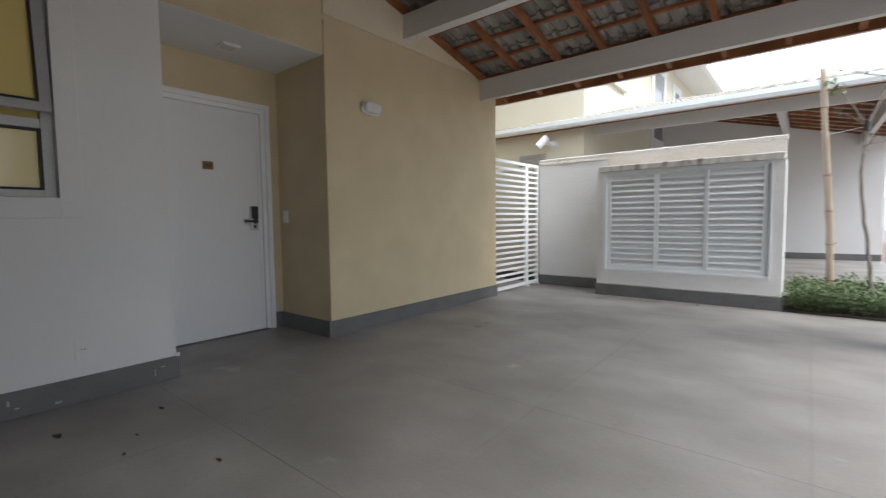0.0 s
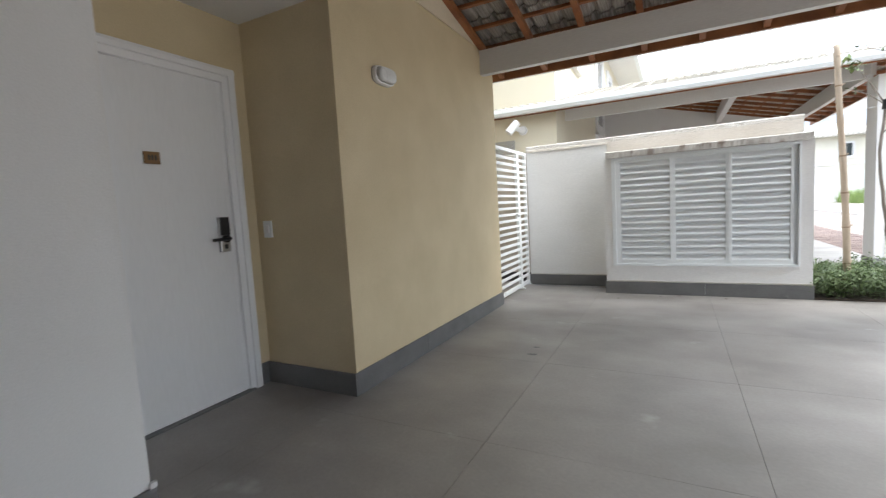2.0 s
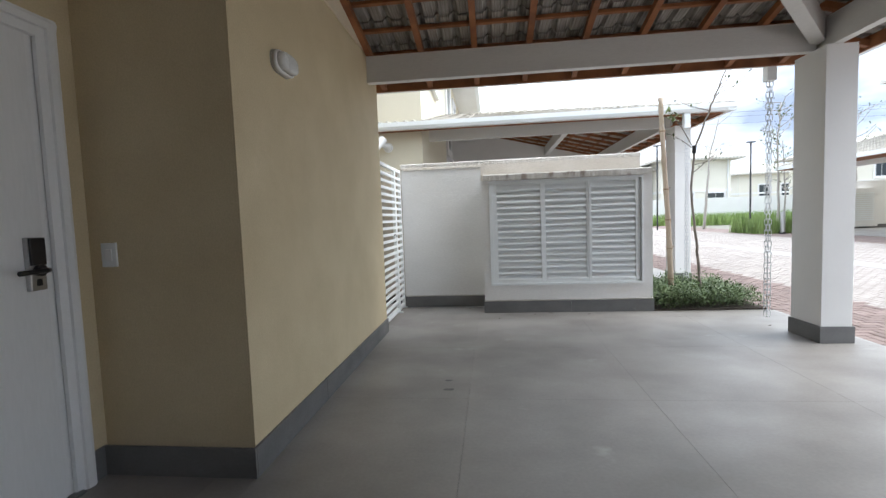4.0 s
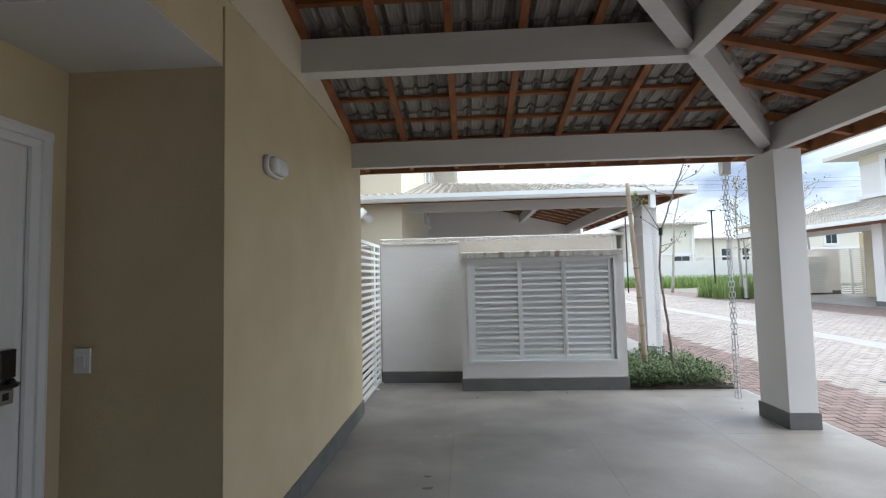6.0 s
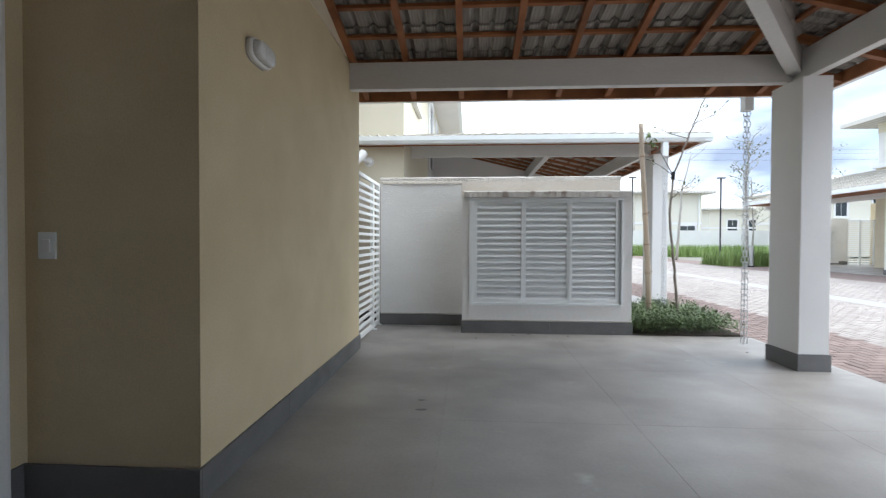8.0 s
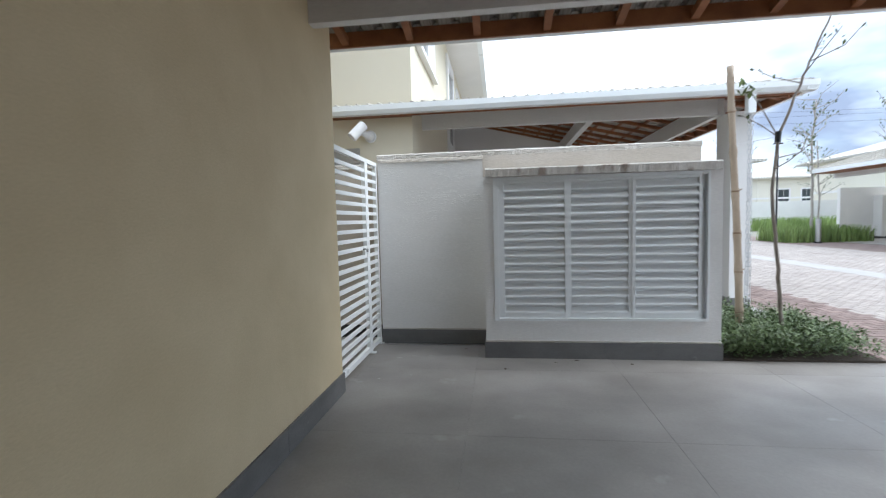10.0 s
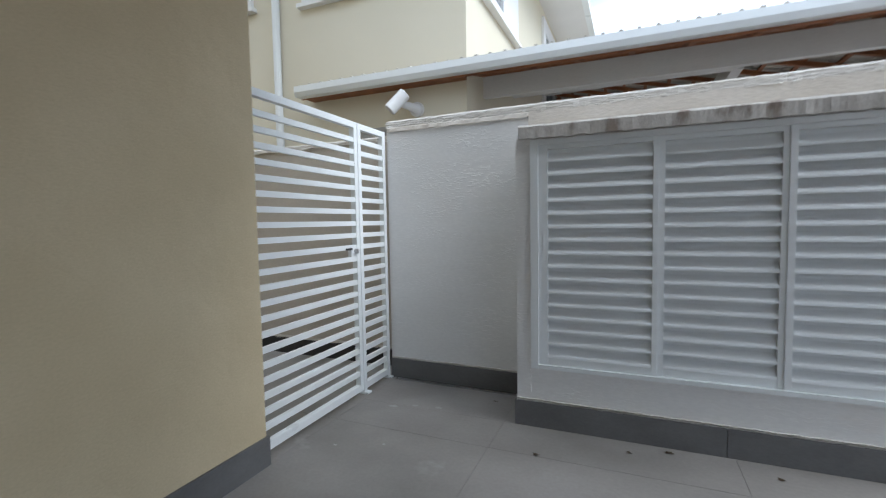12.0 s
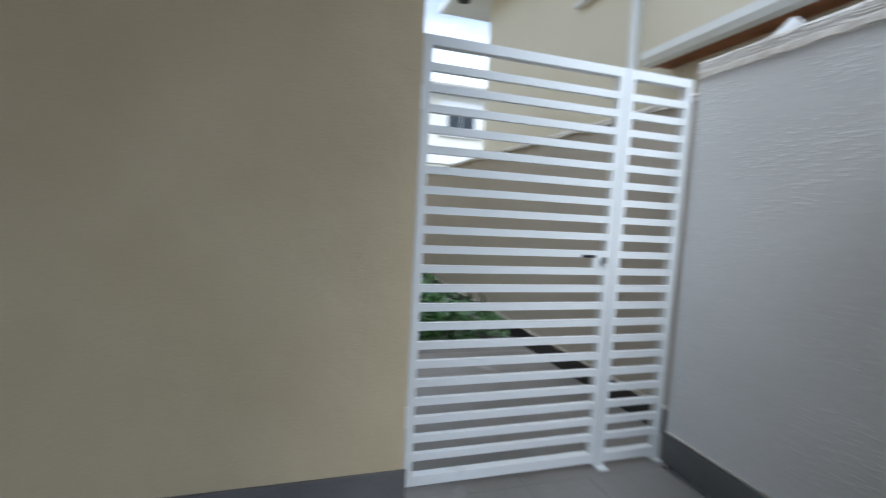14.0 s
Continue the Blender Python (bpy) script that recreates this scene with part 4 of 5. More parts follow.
part("side_shoot", tube([(0.40, 6.48, 2.0), (0.26, 6.5, 2.28), (0.16, 6.5, 2.44)], [0.008, 0.006, 0.004], 6), BARK, sap)
part("shoot_leaves", (lambda b: (b.from_mesh(leaf_cloud("shoot_leaves", [(0.15 + random.gauss(0, 0.05), 6.5 + random.gauss(0, 0.05), 2.44 + random.gauss(0, 0.04)) for _ in range(26)], 0.07, SAPLEAF)), b)[1])(bmesh.new()), SAPLEAF, sap)

# small litter on the floor
DRY = material("dry_leaf", (0.075, 0.05, 0.03), 0.8, bump=0.1)
OIL = material("dark_stain", (0.10, 0.095, 0.09), 0.4, bump=0.02)


def scrap(name, x, y, size, mat, label, category, curl=0.006, seed=1):
    random.seed(seed)
    bm_ = bmesh.new()
    n_ = 11
    rim = [bm_.verts.new((x + size * random.uniform(0.6, 1.15) * math.cos(6.283 * k_ / n_), y + size * 0.55 * random.uniform(0.6, 1.15) * math.sin(6.283 * k_ / n_), 0.0015 + curl * random.random())) for k_ in range(n_)]
    mid_ = bm_.verts.new((x, y, 0.002 + curl * 0.4))
    for k_ in range(n_):
        bm_.faces.new((mid_, rim[k_], rim[(k_ + 1) % n_]))
    return tagged(part(name, bm_, mat), label, category)


for k, (x, y, s) in enumerate(((-2.053, 0.749, 0.022), (-2.93, 0.345, 0.04), (-2.885, 0.80, 0.028), (-2.62, 0.60, 0.014), (-2.45, 0.50, 0.016), (-1.05, 5.92, 0.022), (-2.149, 5.736, 0.02), (-1.70, 5.925, 0.018), (-1.512, 5.997, 0.026), (-2.534, 6.324, 0.018), (0.62, 5.25, 0.014))):
    scrap("dry_leaf", x, y, s, DRY, "small dry brown leaf on the tile floor", "leaf", 0.008, 40 + k)
for k, (x, y, s) in enumerate(((-2.555, 3.485, 0.045), (-2.570, 3.668, 0.035))):
    scrap("oil_spot", x, y, s, OIL, "small dark oil spot on the tile floor", "stain", 0.0, 60 + k)

SCUFF = material("pale_scuff", (0.50, 0.49, 0.47), 0.7, bump=0.05)
for k, (x, y, s) in enumerate(((-3.15, 6.02, 0.035), (-3.02, 6.08, 0.025), (-2.86, 6.10, 0.03), (-3.2, 5.45, 0.015), (-2.95, 5.55, 0.012))):
    scrap("paint_scuff", x, y, s, SCUFF, "pale plaster smudge on the grey tile floor", "stain", 0.0, 80 + k)

# passage planting behind the gate
spots = []
for c in range(60):
    cx, cy = random.uniform(-9.0, -5.55), random.uniform(5.45, 6.55)
    h = random.uniform(0.10, 0.28) + 0.22 * max(0, 6.1 - cy)
    for i in range(50):
        a, r, v = random.uniform(0, 6.283), 0.22 * math.sqrt(random.random()), random.random()
        spots.append((cx + r * math.cos(a), min(max(cy + r * math.sin(a), 5.25), 6.74), 0.02 + h * v))
BROAD = material("broad_leaf", (0.05, 0.12, 0.035), 0.45, (0.03, 0.07, 0.02), 5, 0.5, 40, 0.1, random_tint=0.35)
tagged(new("passage_shrubs", leaf_cloud("passage_shrubs", spots, 0.13, BROAD)), "dark green broad-leaved shrubs at the end of the passage", "shrub", kind="stuff")


# ---- neighbouring house ----
NX, NM = 0.10, 13.40          # the neighbour mirrors the own carport about its boundary


def mirrored(m):
    return Matrix.Translation((NX, NM, 0)) @ Matrix.Diagonal((1, -1, 1, 1)) @ m


nroof = copy_thing(roof, Matrix.Translation((0, 0, 0.05)) @ mirrored(roof.matrix_basis))
nroof.name = "neighbour_roof"
nroof["label"] = "neighbouring carport hip roof with pale weathered concrete tiles"
for o in nroof.children_recursive:
    if o.name.split(".")[0] in ("roof_tile", "hip_cap", "far_tiles"):
        o.material_slots[0].link = "OBJECT"
        o.material_slots[0].material = PALE_TILE
ncol = copy_thing(column, Matrix.Translation((0.13, 0, 0)) @ Matrix.Diagonal((1, 1, 1.02, 1)) @ mirrored(column.matrix_basis))
noutlet = tagged(part("gutter_outlet", box((0.85, 0.94, 7.87, 7.96, 2.52, 2.755)), WHITE_METAL, None, bevel=0.004), "white square gutter outlet of the neighbouring carport", "gutter outlet")
nchain = copy_thing(chain, Matrix.Translation((0.90, 7.91, 0)))

house = thing("neighbour_house", (-8, 12, 0), "neighbouring two-storey cream plastered house with white eaves", "house")
NWY, NWX = 8.20, -3.38
part("wall", box((-10.45, NWX, NWY, NWY + 0.15, 0, 5.45)), CREAM, house, "cream plaster facing the passage")
part("wall", box((NWX - 0.15, NWX, NWY + 0.15, 12.6, 0, 2.9)), CREAM, house)
part("wall", box((NWX - 0.15, NWX, 12.6, 14.0, 0, 2.9)), WHITE_WALL, house, "white painted lower wall")
part("wall", box((NWX - 0.15, NWX, NWY + 0.15, 20, 2.9, 5.45)), CREAM, house)
part("soffit", box((-11.2, NWX + 0.75, NWY - 0.75, 20.7, 5.45, 5.50)), WHITE_WALL, house, "white eaves soffit")
part("gutter", box((NWX + 0.75, NWX + 0.87, NWY - 0.87, 20.7, 5.44, 5.58), (-11.2, NWX + 0.75, NWY - 0.87, NWY - 0.75, 5.44, 5.58)), WHITE_METAL, house, "white eaves gutter")
bm = bmesh.new()
q = [bm.verts.new(p) for p in ((-11.2, NWY - 0.8, 5.56), (NWX + 0.8, NWY - 0.8, 5.56), (NWX + 0.8, 20.7, 5.56), (-11.2, 20.7, 5.56), (-7, 13.5, 7.2), (-6.5, 15.5, 7.2))]
for f in ((0, 1, 4), (1, 2, 5, 4), (2, 3, 5), (3, 0, 4, 5), (3, 2, 1, 0)):
    bm.faces.new([q[i] for i in f])
bmesh.ops.recalc_face_normals(bm, faces=bm.faces[:])
part("roof", bm, PALE_TILE, house, "pale tiled hip roof")


def wall_window(parent, axis, face, a0, a1, z0, z1, out, trim=0.12, mullions=1, shutter=0.0, glass=DARK_GLASS):
    """A window set on a wall face; axis is the axis that runs along the wall, out the outward sign."""
    def b(a_0, a_1, d0, d1, z_0, z_1):
        d0, d1 = sorted((face + out * d0, face + out * d1))
        return (a_0, a_1, d0, d1, z_0, z_1) if axis == "x" else (d0, d1, a_0, a_1, z_0, z_1)
    w_ = part("window", box(b(a0 - trim, a0, 0, 0.05, z0 - trim, z1 + trim), b(a1, a1 + trim + shutter, 0, 0.05, z0 - trim, z1 + trim), b(a0, a1, 0, 0.05, z1, z1 + trim), b(a0, a1, 0, 0.05, z0 - trim, z0)), WHITE_PAINT, parent, "white framed window", bevel=0.004)
    part("sill", box(b(a0 - trim - 0.05, a1 + trim + shutter + 0.05, 0, 0.09, z0 - trim - 0.05, z0 - trim)), WHITE_PAINT, w_)
    part("pane", box(b(a0, a1, 0.004, 0.012, z0, z1)), glass, w_, "window glass")
    for k_ in range(mullions):
        c = a0 + (a1 - a0) * (k_ + 1) / (mullions + 1)
        part("sash_bar", box(b(c - 0.02, c + 0.02, 0.012, 0.035, z0, z1)), GREY_ALU, w_)
    return w_


wall_window(house, "y", NWX, 8.75, 9.60, 4.05, 5.05, 1, 0.12, 1, 0.75, MID_GLASS)
wall_window(house, "y", NWX, 12.9, 13.9, 3.2, 5.0, 1, 0.25, 0, 0.0, MID_GLASS)
wall_window(house, "y", NWX, 15.2, 15.9, 3.6, 4.9, 1, 0.2, 0, 0.0, MID_GLASS)
wall_window(house, "x", NWY, -7.02, -6.51, 4.22, 5.0, -1, 0.12, 0)
wall_window(house, "x", NWY, -5.44, -4.80, 4.11, 5.0, -1, 0.12, 0)
part("vent_window", box((-4.75, -4.15, NWY - 0.02, NWY, 2.02, 2.36)), GREY_ALU, house, "grey louvred vent window")
for k in range(6):
    part("vent_slat", box((-4.73, -4.17, NWY - 0.04, NWY - 0.02, 2.04 + k * 0.053, 2.07 + k * 0.053)), GREY_ALU, house)
part("downpipe", tube([(-5.97, 8.14, 0.0), (-5.97, 8.14, 5.40)], 0.05, 12), WHITE_METAL, house, "white downpipe")
part("eaves_board", box((-5.45, NWX, 7.98, 8.20, 2.77, 2.81)), WOOD, house, "brown timber eaves board")
part("fascia", box((-5.45, NWX + 0.02, 7.955, 7.98, 2.745, 2.85)), WOOD, house)
part("gutter", prism([(7.955 - u, 2.75 + w) for u, w in gutter_profile], "x", -5.45, NWX + 0.03), WHITE_METAL, house, "white metal eaves gutter")
tile_row = mesh_of("roof_tile", tile_bmesh(), PALE_TILE)
for k in range(8):
    piece("roof_tile", tile_row, Matrix.Translation((-5.28 + k * 0.30, 7.92, 2.822)) @ Matrix.Rotation(math.atan(SLOPE), 4, "X"), house)
part("carport_wall", prism([(NWX, 0), (1.25, 0), (1.25, 2.85), (NWX, 3.94)], "y", 14.0, 14.2), WHITE_WALL, house, "white carport end wall")
part("skirting", box((NWX, 1.25, 13.985, 14.0, 0, 0.15)), SKIRT, house)

flood = thing("flood_light", (-3.98, 8.19, 2.5), "white cylindrical flood light on the neighbouring wall", "flood light")
part("mount_disc", tube([(-3.985, 8.20, 2.515), (-3.985, 8.168, 2.515)], 0.085, 20), WHITE_PAINT, flood)
hd = Vector((-0.60, -0.35, -0.72)).normalized()
hc = Vector((-4.065, 7.86, 2.535))
part("arm", tube([(-3.985, 8.172, 2.515), (-4.0, 8.10, 2.52), hc], [0.062, 0.048, 0.034], 12), WHITE_PAINT, flood)
part("lamp_head", tube([hc - hd * 0.125, hc - hd * 0.119, hc + hd * 0.119, hc + hd * 0.125], [0.064, 0.07, 0.07, 0.065], 20), WHITE_PAINT, flood, "white cylindrical head")
tagged(part("floor_neighbour", box((-3.37, 1.28, 7.2, 14.0, -0.12, 0.0)), FLOOR), "grey tiled floor of the neighbouring carport", "floor", kind="structure")


# ---- street ----
tagged(part("ground", box((-400, 400, -300, 500, -0.5, -0.13))  , GROUND), "pale ground that runs to the horizon", "ground", kind="structure")
road = tagged(part("road", box((1.09, 12.0, -40, 46, -0.13, -0.035)), JOINT_SAND), "street of red and pale concrete pavers", "road", kind="structure")
part("kerb", box((1.09, 1.13, -30, 6.05, -0.035, -0.004)), STRIP, road, "thin pale concrete edging")
part("centre_strip", box((5.10, 5.70, -40, 46, -0.035, -0.012)), STRIP, road, "pale concrete gutter strip")
part("far_band", box((9.6, 12.0, -40, 46, -0.035, -0.016)), RED_PAVER, road, "red paver band")
part("far_pale_band", box((5.70, 9.6, -40, 46, -0.035, -0.020)), PALE_PAVER, road)
part("drain_cover", box((3.02, 3.50, 6.0, 6.42, -0.03, -0.008)), DARK_METAL, road, "dark drain cover", bevel=0.004)

# far side of the street
fs = tagged(part("floor_opposite", box((12.0, 26, 6, 26, -0.13, 0.0)), FLOOR), "grey tiled forecourt of the opposite house", "floor", kind="structure")
opp = thing("opposite_house", (20, 15, 0), "opposite two-storey cream and white house with a tiled carport", "house")
part("wall", box((16, 26, 4, 22.25, 0, 4.6)), PALE_YELLOW, opp, "pale yellow lower storey")
part("wall", box((16.05, 25.9, 4.1, 22.2, 4.6, 6.15)), WHITE_WALL, opp, "white upper storey")
part("frieze", box((16.03, 25.95, 4.08, 22.22, 6.15, 6.6)), CREAM, opp, "cream band under the eaves")
part("string_course", box((15.9, 26.1, 3.9, 22.35, 4.55, 4.75)), WHITE_PAINT, opp)
wall_window(opp, "y", 16.05, 19.3, 20.9, 4.95, 6.2, -1, 0.25, 1)
wall_window(opp, "y", 16.05, 15.0, 16.4, 4.95, 6.2, -1, 0.25, 1)


def hip_roof(parent, x0, x1, y0, y1, z, rise, over, mat, label=""):
    bm_ = bmesh.new()
    xm, ins = (x0 + x1) / 2, (x1 - x0) / 2
    ya, yb = (y0 + ins, y1 - ins) if y1 - y0 > 2 * ins else ((y0 + y1) / 2 - 0.1, (y0 + y1) / 2 + 0.1)
    a = [(x0 - over, y0 - over), (x1 + over, y0 - over), (x1 + over, y1 + over), (x0 - over, y1 + over)]
    low = [bm_.verts.new((*p, z)) for p in a]
    high = [bm_.verts.new((*p, z + 0.18)) for p in a]
    r0, r1 = bm_.verts.new((xm, ya, z + rise)), bm_.verts.new((xm, yb, z + rise))
    bm_.faces.new(low[::-1])
    for i in range(4):
        bm_.faces.new((low[i], low[(i + 1) % 4], high[(i + 1) % 4], high[i]))
    bm_.faces.new((high[0], high[1], r0))
    bm_.faces.new((high[1], high[2], r1, r0))
    bm_.faces.new((high[2], high[3], r1))
    bm_.faces.new((high[3], high[0], r0, r1))
    bmesh.ops.recalc_face_normals(bm_, faces=bm_.faces[:])
    return part("roof", bm_, mat, parent, label or "pale tiled hip roof")


FAR_TILE = bpy.data.materials.new("far_tile_courses")
FAR_TILE.use_nodes = True
fn, fl = FAR_TILE.node_tree.nodes, FAR_TILE.node_tree.links
fb = fn["Principled BSDF"]
fb.inputs["Roughness"].default_value = 0.85
fg = fn.new("ShaderNodeNewGeometry")
fw = fn.new("ShaderNodeTexWave")
fw.bands_direction = "X"
fw.inputs["Scale"].default_value = 1.0
fw.inputs["Distortion"].default_value = 0.6
fr_ = fn.new("ShaderNodeMapRange")
fr_.inputs["To Min"].default_value, fr_.inputs["To Max"].default_value = 0.44, 0.66
fl.new(fg.outputs["Position"], fw.inputs["Vector"])
fl.new(fw.outputs["Fac"], fr_.inputs["Value"])
fc = fn.new("ShaderNodeCombineColor")
for k, s in enumerate(("Red", "Green", "Blue")):
    fm = fn.new("ShaderNodeMath")
    fm.operation = "MULTIPLY"
    fm.inputs[1].default_value = (1.0, 0.96, 0.88)[k]
    fl.new(fr_.outputs["Result"], fm.inputs[0])
    fl.new(fm.outputs[0], fc.inputs[s])
fl.new(fc.outputs["Color"], fb.inputs["Base Color"])
hip_roof(opp, 16, 26, 4, 22.25, 6.6, 2.2, 0.9, FAR_TILE)
bm = bmesh.new()
q = [bm.verts.new(p) for p in ((11.3, 9, 3.1), (11.3, 24.0, 3.1), (16, 24.0, 4.4), (16, 9, 4.4), (11.3, 9, 2.98), (11.3, 24.0, 2.98), (16, 24.0, 4.25), (16, 9, 4.25))]
for f in ((0, 1, 2, 3), (7, 6, 5, 4), (0, 4, 5, 1), (1, 5, 6, 2), (2, 6, 7, 3), (3, 7, 4, 0)):
    bm.faces.new([q[i] for i in f])
bmesh.ops.recalc_face_normals(bm, faces=bm.faces[:])
part("carport_roof", bm, FAR_TILE, opp, "pale tiled carport roof")
tiles_v, tiles_f = [], []
tb = tile_bmesh()
tb.verts.index_update()
tv, tf = [v.co.copy() for v in tb.verts], [[v.index for v in f.verts] for f in tb.faces]
tb.free()
for course in range(14):
    xx = 11.24 + course * GAUGE
    for i in range(50):
        m = Matrix.Translation((xx, 9.1 + i * TW, 3.12 + (xx - 11.3) * 0.2766)) @ Matrix.Rotation(-math.pi / 2, 4, "Z") @ Matrix.Rotation(math.atan(0.2766), 4, "X")
        o = len(tiles_v)
        tiles_v += [tuple(m @ c) for c in tv]
        tiles_f += [[o + j for j in f] for f in tf]
tm = bpy.data.meshes.new("roof_tiles")
tm.from_pydata(tiles_v, [], tiles_f)
tm.materials.append(PALE_TILE)
tagged(adopt(new("roof_tiles", tm), opp), kind="stuff")
part("carport_gutter", box((11.16, 11.3, 8.9, 24.1, 2.98, 3.14)), WHITE_METAL, opp)
part("carport_beam", box((12.15, 12.3, 9, 23.9, 2.75, 3.2)), BEAM, opp)
part("carport_fascia", box((11.32, 12.15, 9, 23.9, 2.95, 2.98)), WOOD, opp)
part("carport_column", box((12.0, 12.45, 16.8, 17.2, 0, 2.98)), WHITE_WALL, opp)
part("column_foot", box((11.98, 12.47, 16.78, 17.22, 0, 0.18)), SKIRT, opp)
part("yard_wall", box((13.2, 17.0, 25.0, 25.2, 0, 2.37)), WHITE_WALL, opp)
part("yard_wall_skirting", box((13.2, 17.0, 24.97, 25.0, 0, 0.18)), SKIRT, opp)
mb = part("meter_box", box((14.6, 16.2, 24.5, 25.0, 0.1, 1.97)), WHITE_WALL, opp)
for k in range(14):
    part("louvre", box((14.8, 16.0, 24.46, 24.5, 0.4 + k * 0.1, 0.46 + k * 0.1)), WHITE_METAL, mb)
og = part("side_gate", box((17.0, 17.06, 25.0, 25.05, 0, 2.35), (17.62, 17.7, 25.0, 25.05, 0, 2.35), (18.3, 18.38, 25.0, 25.05, 0, 2.35)), WHITE_METAL, opp, "white slatted gate")
for k in range(22):
    part("slat", box((17.06, 18.3, 25.01, 25.04, 0.08 + k * 0.104, 0.13 + k * 0.104)), WHITE_METAL, og)
part("yellow_wall", box((18.38, 18.9, 24.6, 25.3, 0, 3.2)), YELLOW, opp)
opp.matrix_basis = Matrix.Translation((0.45, 0, 0)) @ opp.matrix_basis


def far_house(name, x0, x1, y0, y1, h, rise, label, windows):
    hs = thing(name, ((x0 + x1) / 2, (y0 + y1) / 2, 0), label, "house")
    part("wall", box((x0, x1, y0, y1, 0, h)), FAR_CREAM, hs)
    hip_roof(hs, x0, x1, y0, y1, h, rise, 0.9, FAR_TILE)
    part("string_course", box((x0 - 0.06, x1 + 0.06, y0 - 0.06, y1 + 0.06, 2.9, 3.1)), WHITE_PAINT, hs)
    for a0, a1, z0, z1 in windows:
        wall_window(hs, "x", y0, a0, a1, z0, z1, -1, 0.15, 1)
    part("downpipe", tube([(x1 - 0.3, y0 - 0.1, 0), (x1 - 0.3, y0 - 0.1, h)], 0.06, 8), WHITE_METAL, hs)
    return hs


far_house("far_house", 14.2, 20.6, 46, 54, 5.9, 1.7, "distant cream two-storey house with white trim", [(16.2, 16.9, 4.3, 5.3), (15.6, 17.2, 2.3, 2.75), (18.5, 20.0, 2.3, 2.75)])
far_house("far_house", 7.0, 13.6, 48, 56, 5.2, 1.5, "distant cream house with a low tiled roof", [(12.3, 12.9, 3.6, 4.6), (10.4, 11.2, 3.6, 4.6)])
far_house("far_house", 28.6, 38.0, 60, 70, 5.3, 1.8, "distant pale grey house with a balcony", [(30.9, 32.1, 2.5, 4.0), (33.5, 34.5, 2.5, 4.0)])
far_house("far_house", 27.0, 36.0, 40, 48, 5.6, 1.8, "distant white house behind the opposite carport", [(28.5, 29.4, 3.4, 4.8), (31.5, 32.4, 3.4, 4.8)])
far_house("far_house", 40.0, 52.0, 62, 72, 5.6, 1.8, "distant cream house at the end of the street", [(42, 43, 3.4, 4.8), (46, 47, 3.4, 4.8)])
fence = tagged(part("boundary_fence", box((2, 34, 43.6, 43.8, -0.1, 2.25))  , WHITE_WALL), "white plastered fence wall along the far street", "wall")

end_house = thing("passage_house", (-24, 12, 0), "white and cream house beyond the end of the passage", "house")
part("wall", box((-28, -20, 6.0, 16, 0, 6.3)), FAR_CREAM, end_house)
part("string_course", box((-28.1, -19.92, 5.9, 16.1, 3.3, 3.7)), WHITE_PAINT, end_house)
hip_roof(end_house, -28, -20, 6.0, 16, 6.3, 1.6, 0.5, FAR_TILE)
wall_window(end_house, "y", -20, 10.3, 11.5, 4.8, 5.6, 1, 0.3, 1)
tagged(part("back_fence", box((-14.2, -14.0, 5.19, 6.95, -0.1, 1.8)), WHITE_WALL), "white wall that ends the passage", "wall", kind="structure")

# grass beds
def blades(name, x0, x1, y0, y1, n, h):
    verts, faces = [], []
    for k_ in range(n):
        x, y = random.uniform(x0, x1), random.uniform(y0, y1)
        a, hh, w = random.uniform(0, 6.283), h * random.uniform(0.55, 1.1), random.uniform(0.012, 0.03)
        lean = Vector((math.cos(a), math.sin(a), 0)) * hh * random.uniform(0.1, 0.45)
        s = Vector((-math.sin(a), math.cos(a), 0)) * w
        b = Vector((x, y, -0.1))
        o = len(verts)
        verts += [tuple(b - s), tuple(b + s), tuple(b + lean * 0.4 + s * 0.8 + Vector((0, 0, hh * 0.6))), tuple(b + lean * 0.4 - s * 0.8 + Vector((0, 0, hh * 0.6))), tuple(b + lean + Vector((0, 0, hh)))]
        faces += [(o, o + 1, o + 2, o + 3), (o + 3, o + 2, o + 4)]
    me = bpy.data.meshes.new(name)
    me.from_pydata(verts, [], faces)
    me.materials.append(GRASS)
    return new(name, me)


tagged(blades("grass_bed", 9.0, 26.0, 38.5, 43.3, 7000, 1.05), "tall bright green grass before the white fence wall", "grass", kind="stuff")
tagged(blades("grass_bed", 10.0, 13.4, 22.6, 25.0, 3000, 0.8), "tall green grass in a street bed", "grass", kind="stuff")

twig_tree("street_tree", (11.7, 23.8, 0), [(11.7, 23.8, -0.1), (11.68, 23.8, 2.0), (11.6, 23.8, 4.2), (11.75, 23.8, 6.2)], 0.07, 0.025, 26, 0.13, 14, PALE_BARK, "thin young street tree with sparse leaves", 21, SAPLEAF, 1.3)
twig_tree("street_tree", (12.3, 24.4, 0), [(12.3, 24.4, -0.1), (12.35, 24.4, 2.0), (12.2, 24.4, 4.5)], 0.05, 0.02, 12, 0.11, 10, PALE_BARK, "thin young street tree with sparse leaves", 22, SAPLEAF, 1.0)
twig_tree("street_tree", (11.0, 30.0, 0), [(11.0, 30, -0.1), (11.25, 30, 2.6), (11.35, 30, 4.6), (11.9, 30, 6.8)], 0.09, 0.03, 9, 0.11, 4, PALE_BARK, "bare pale young street tree", 23, SAPLEAF, 1.3)
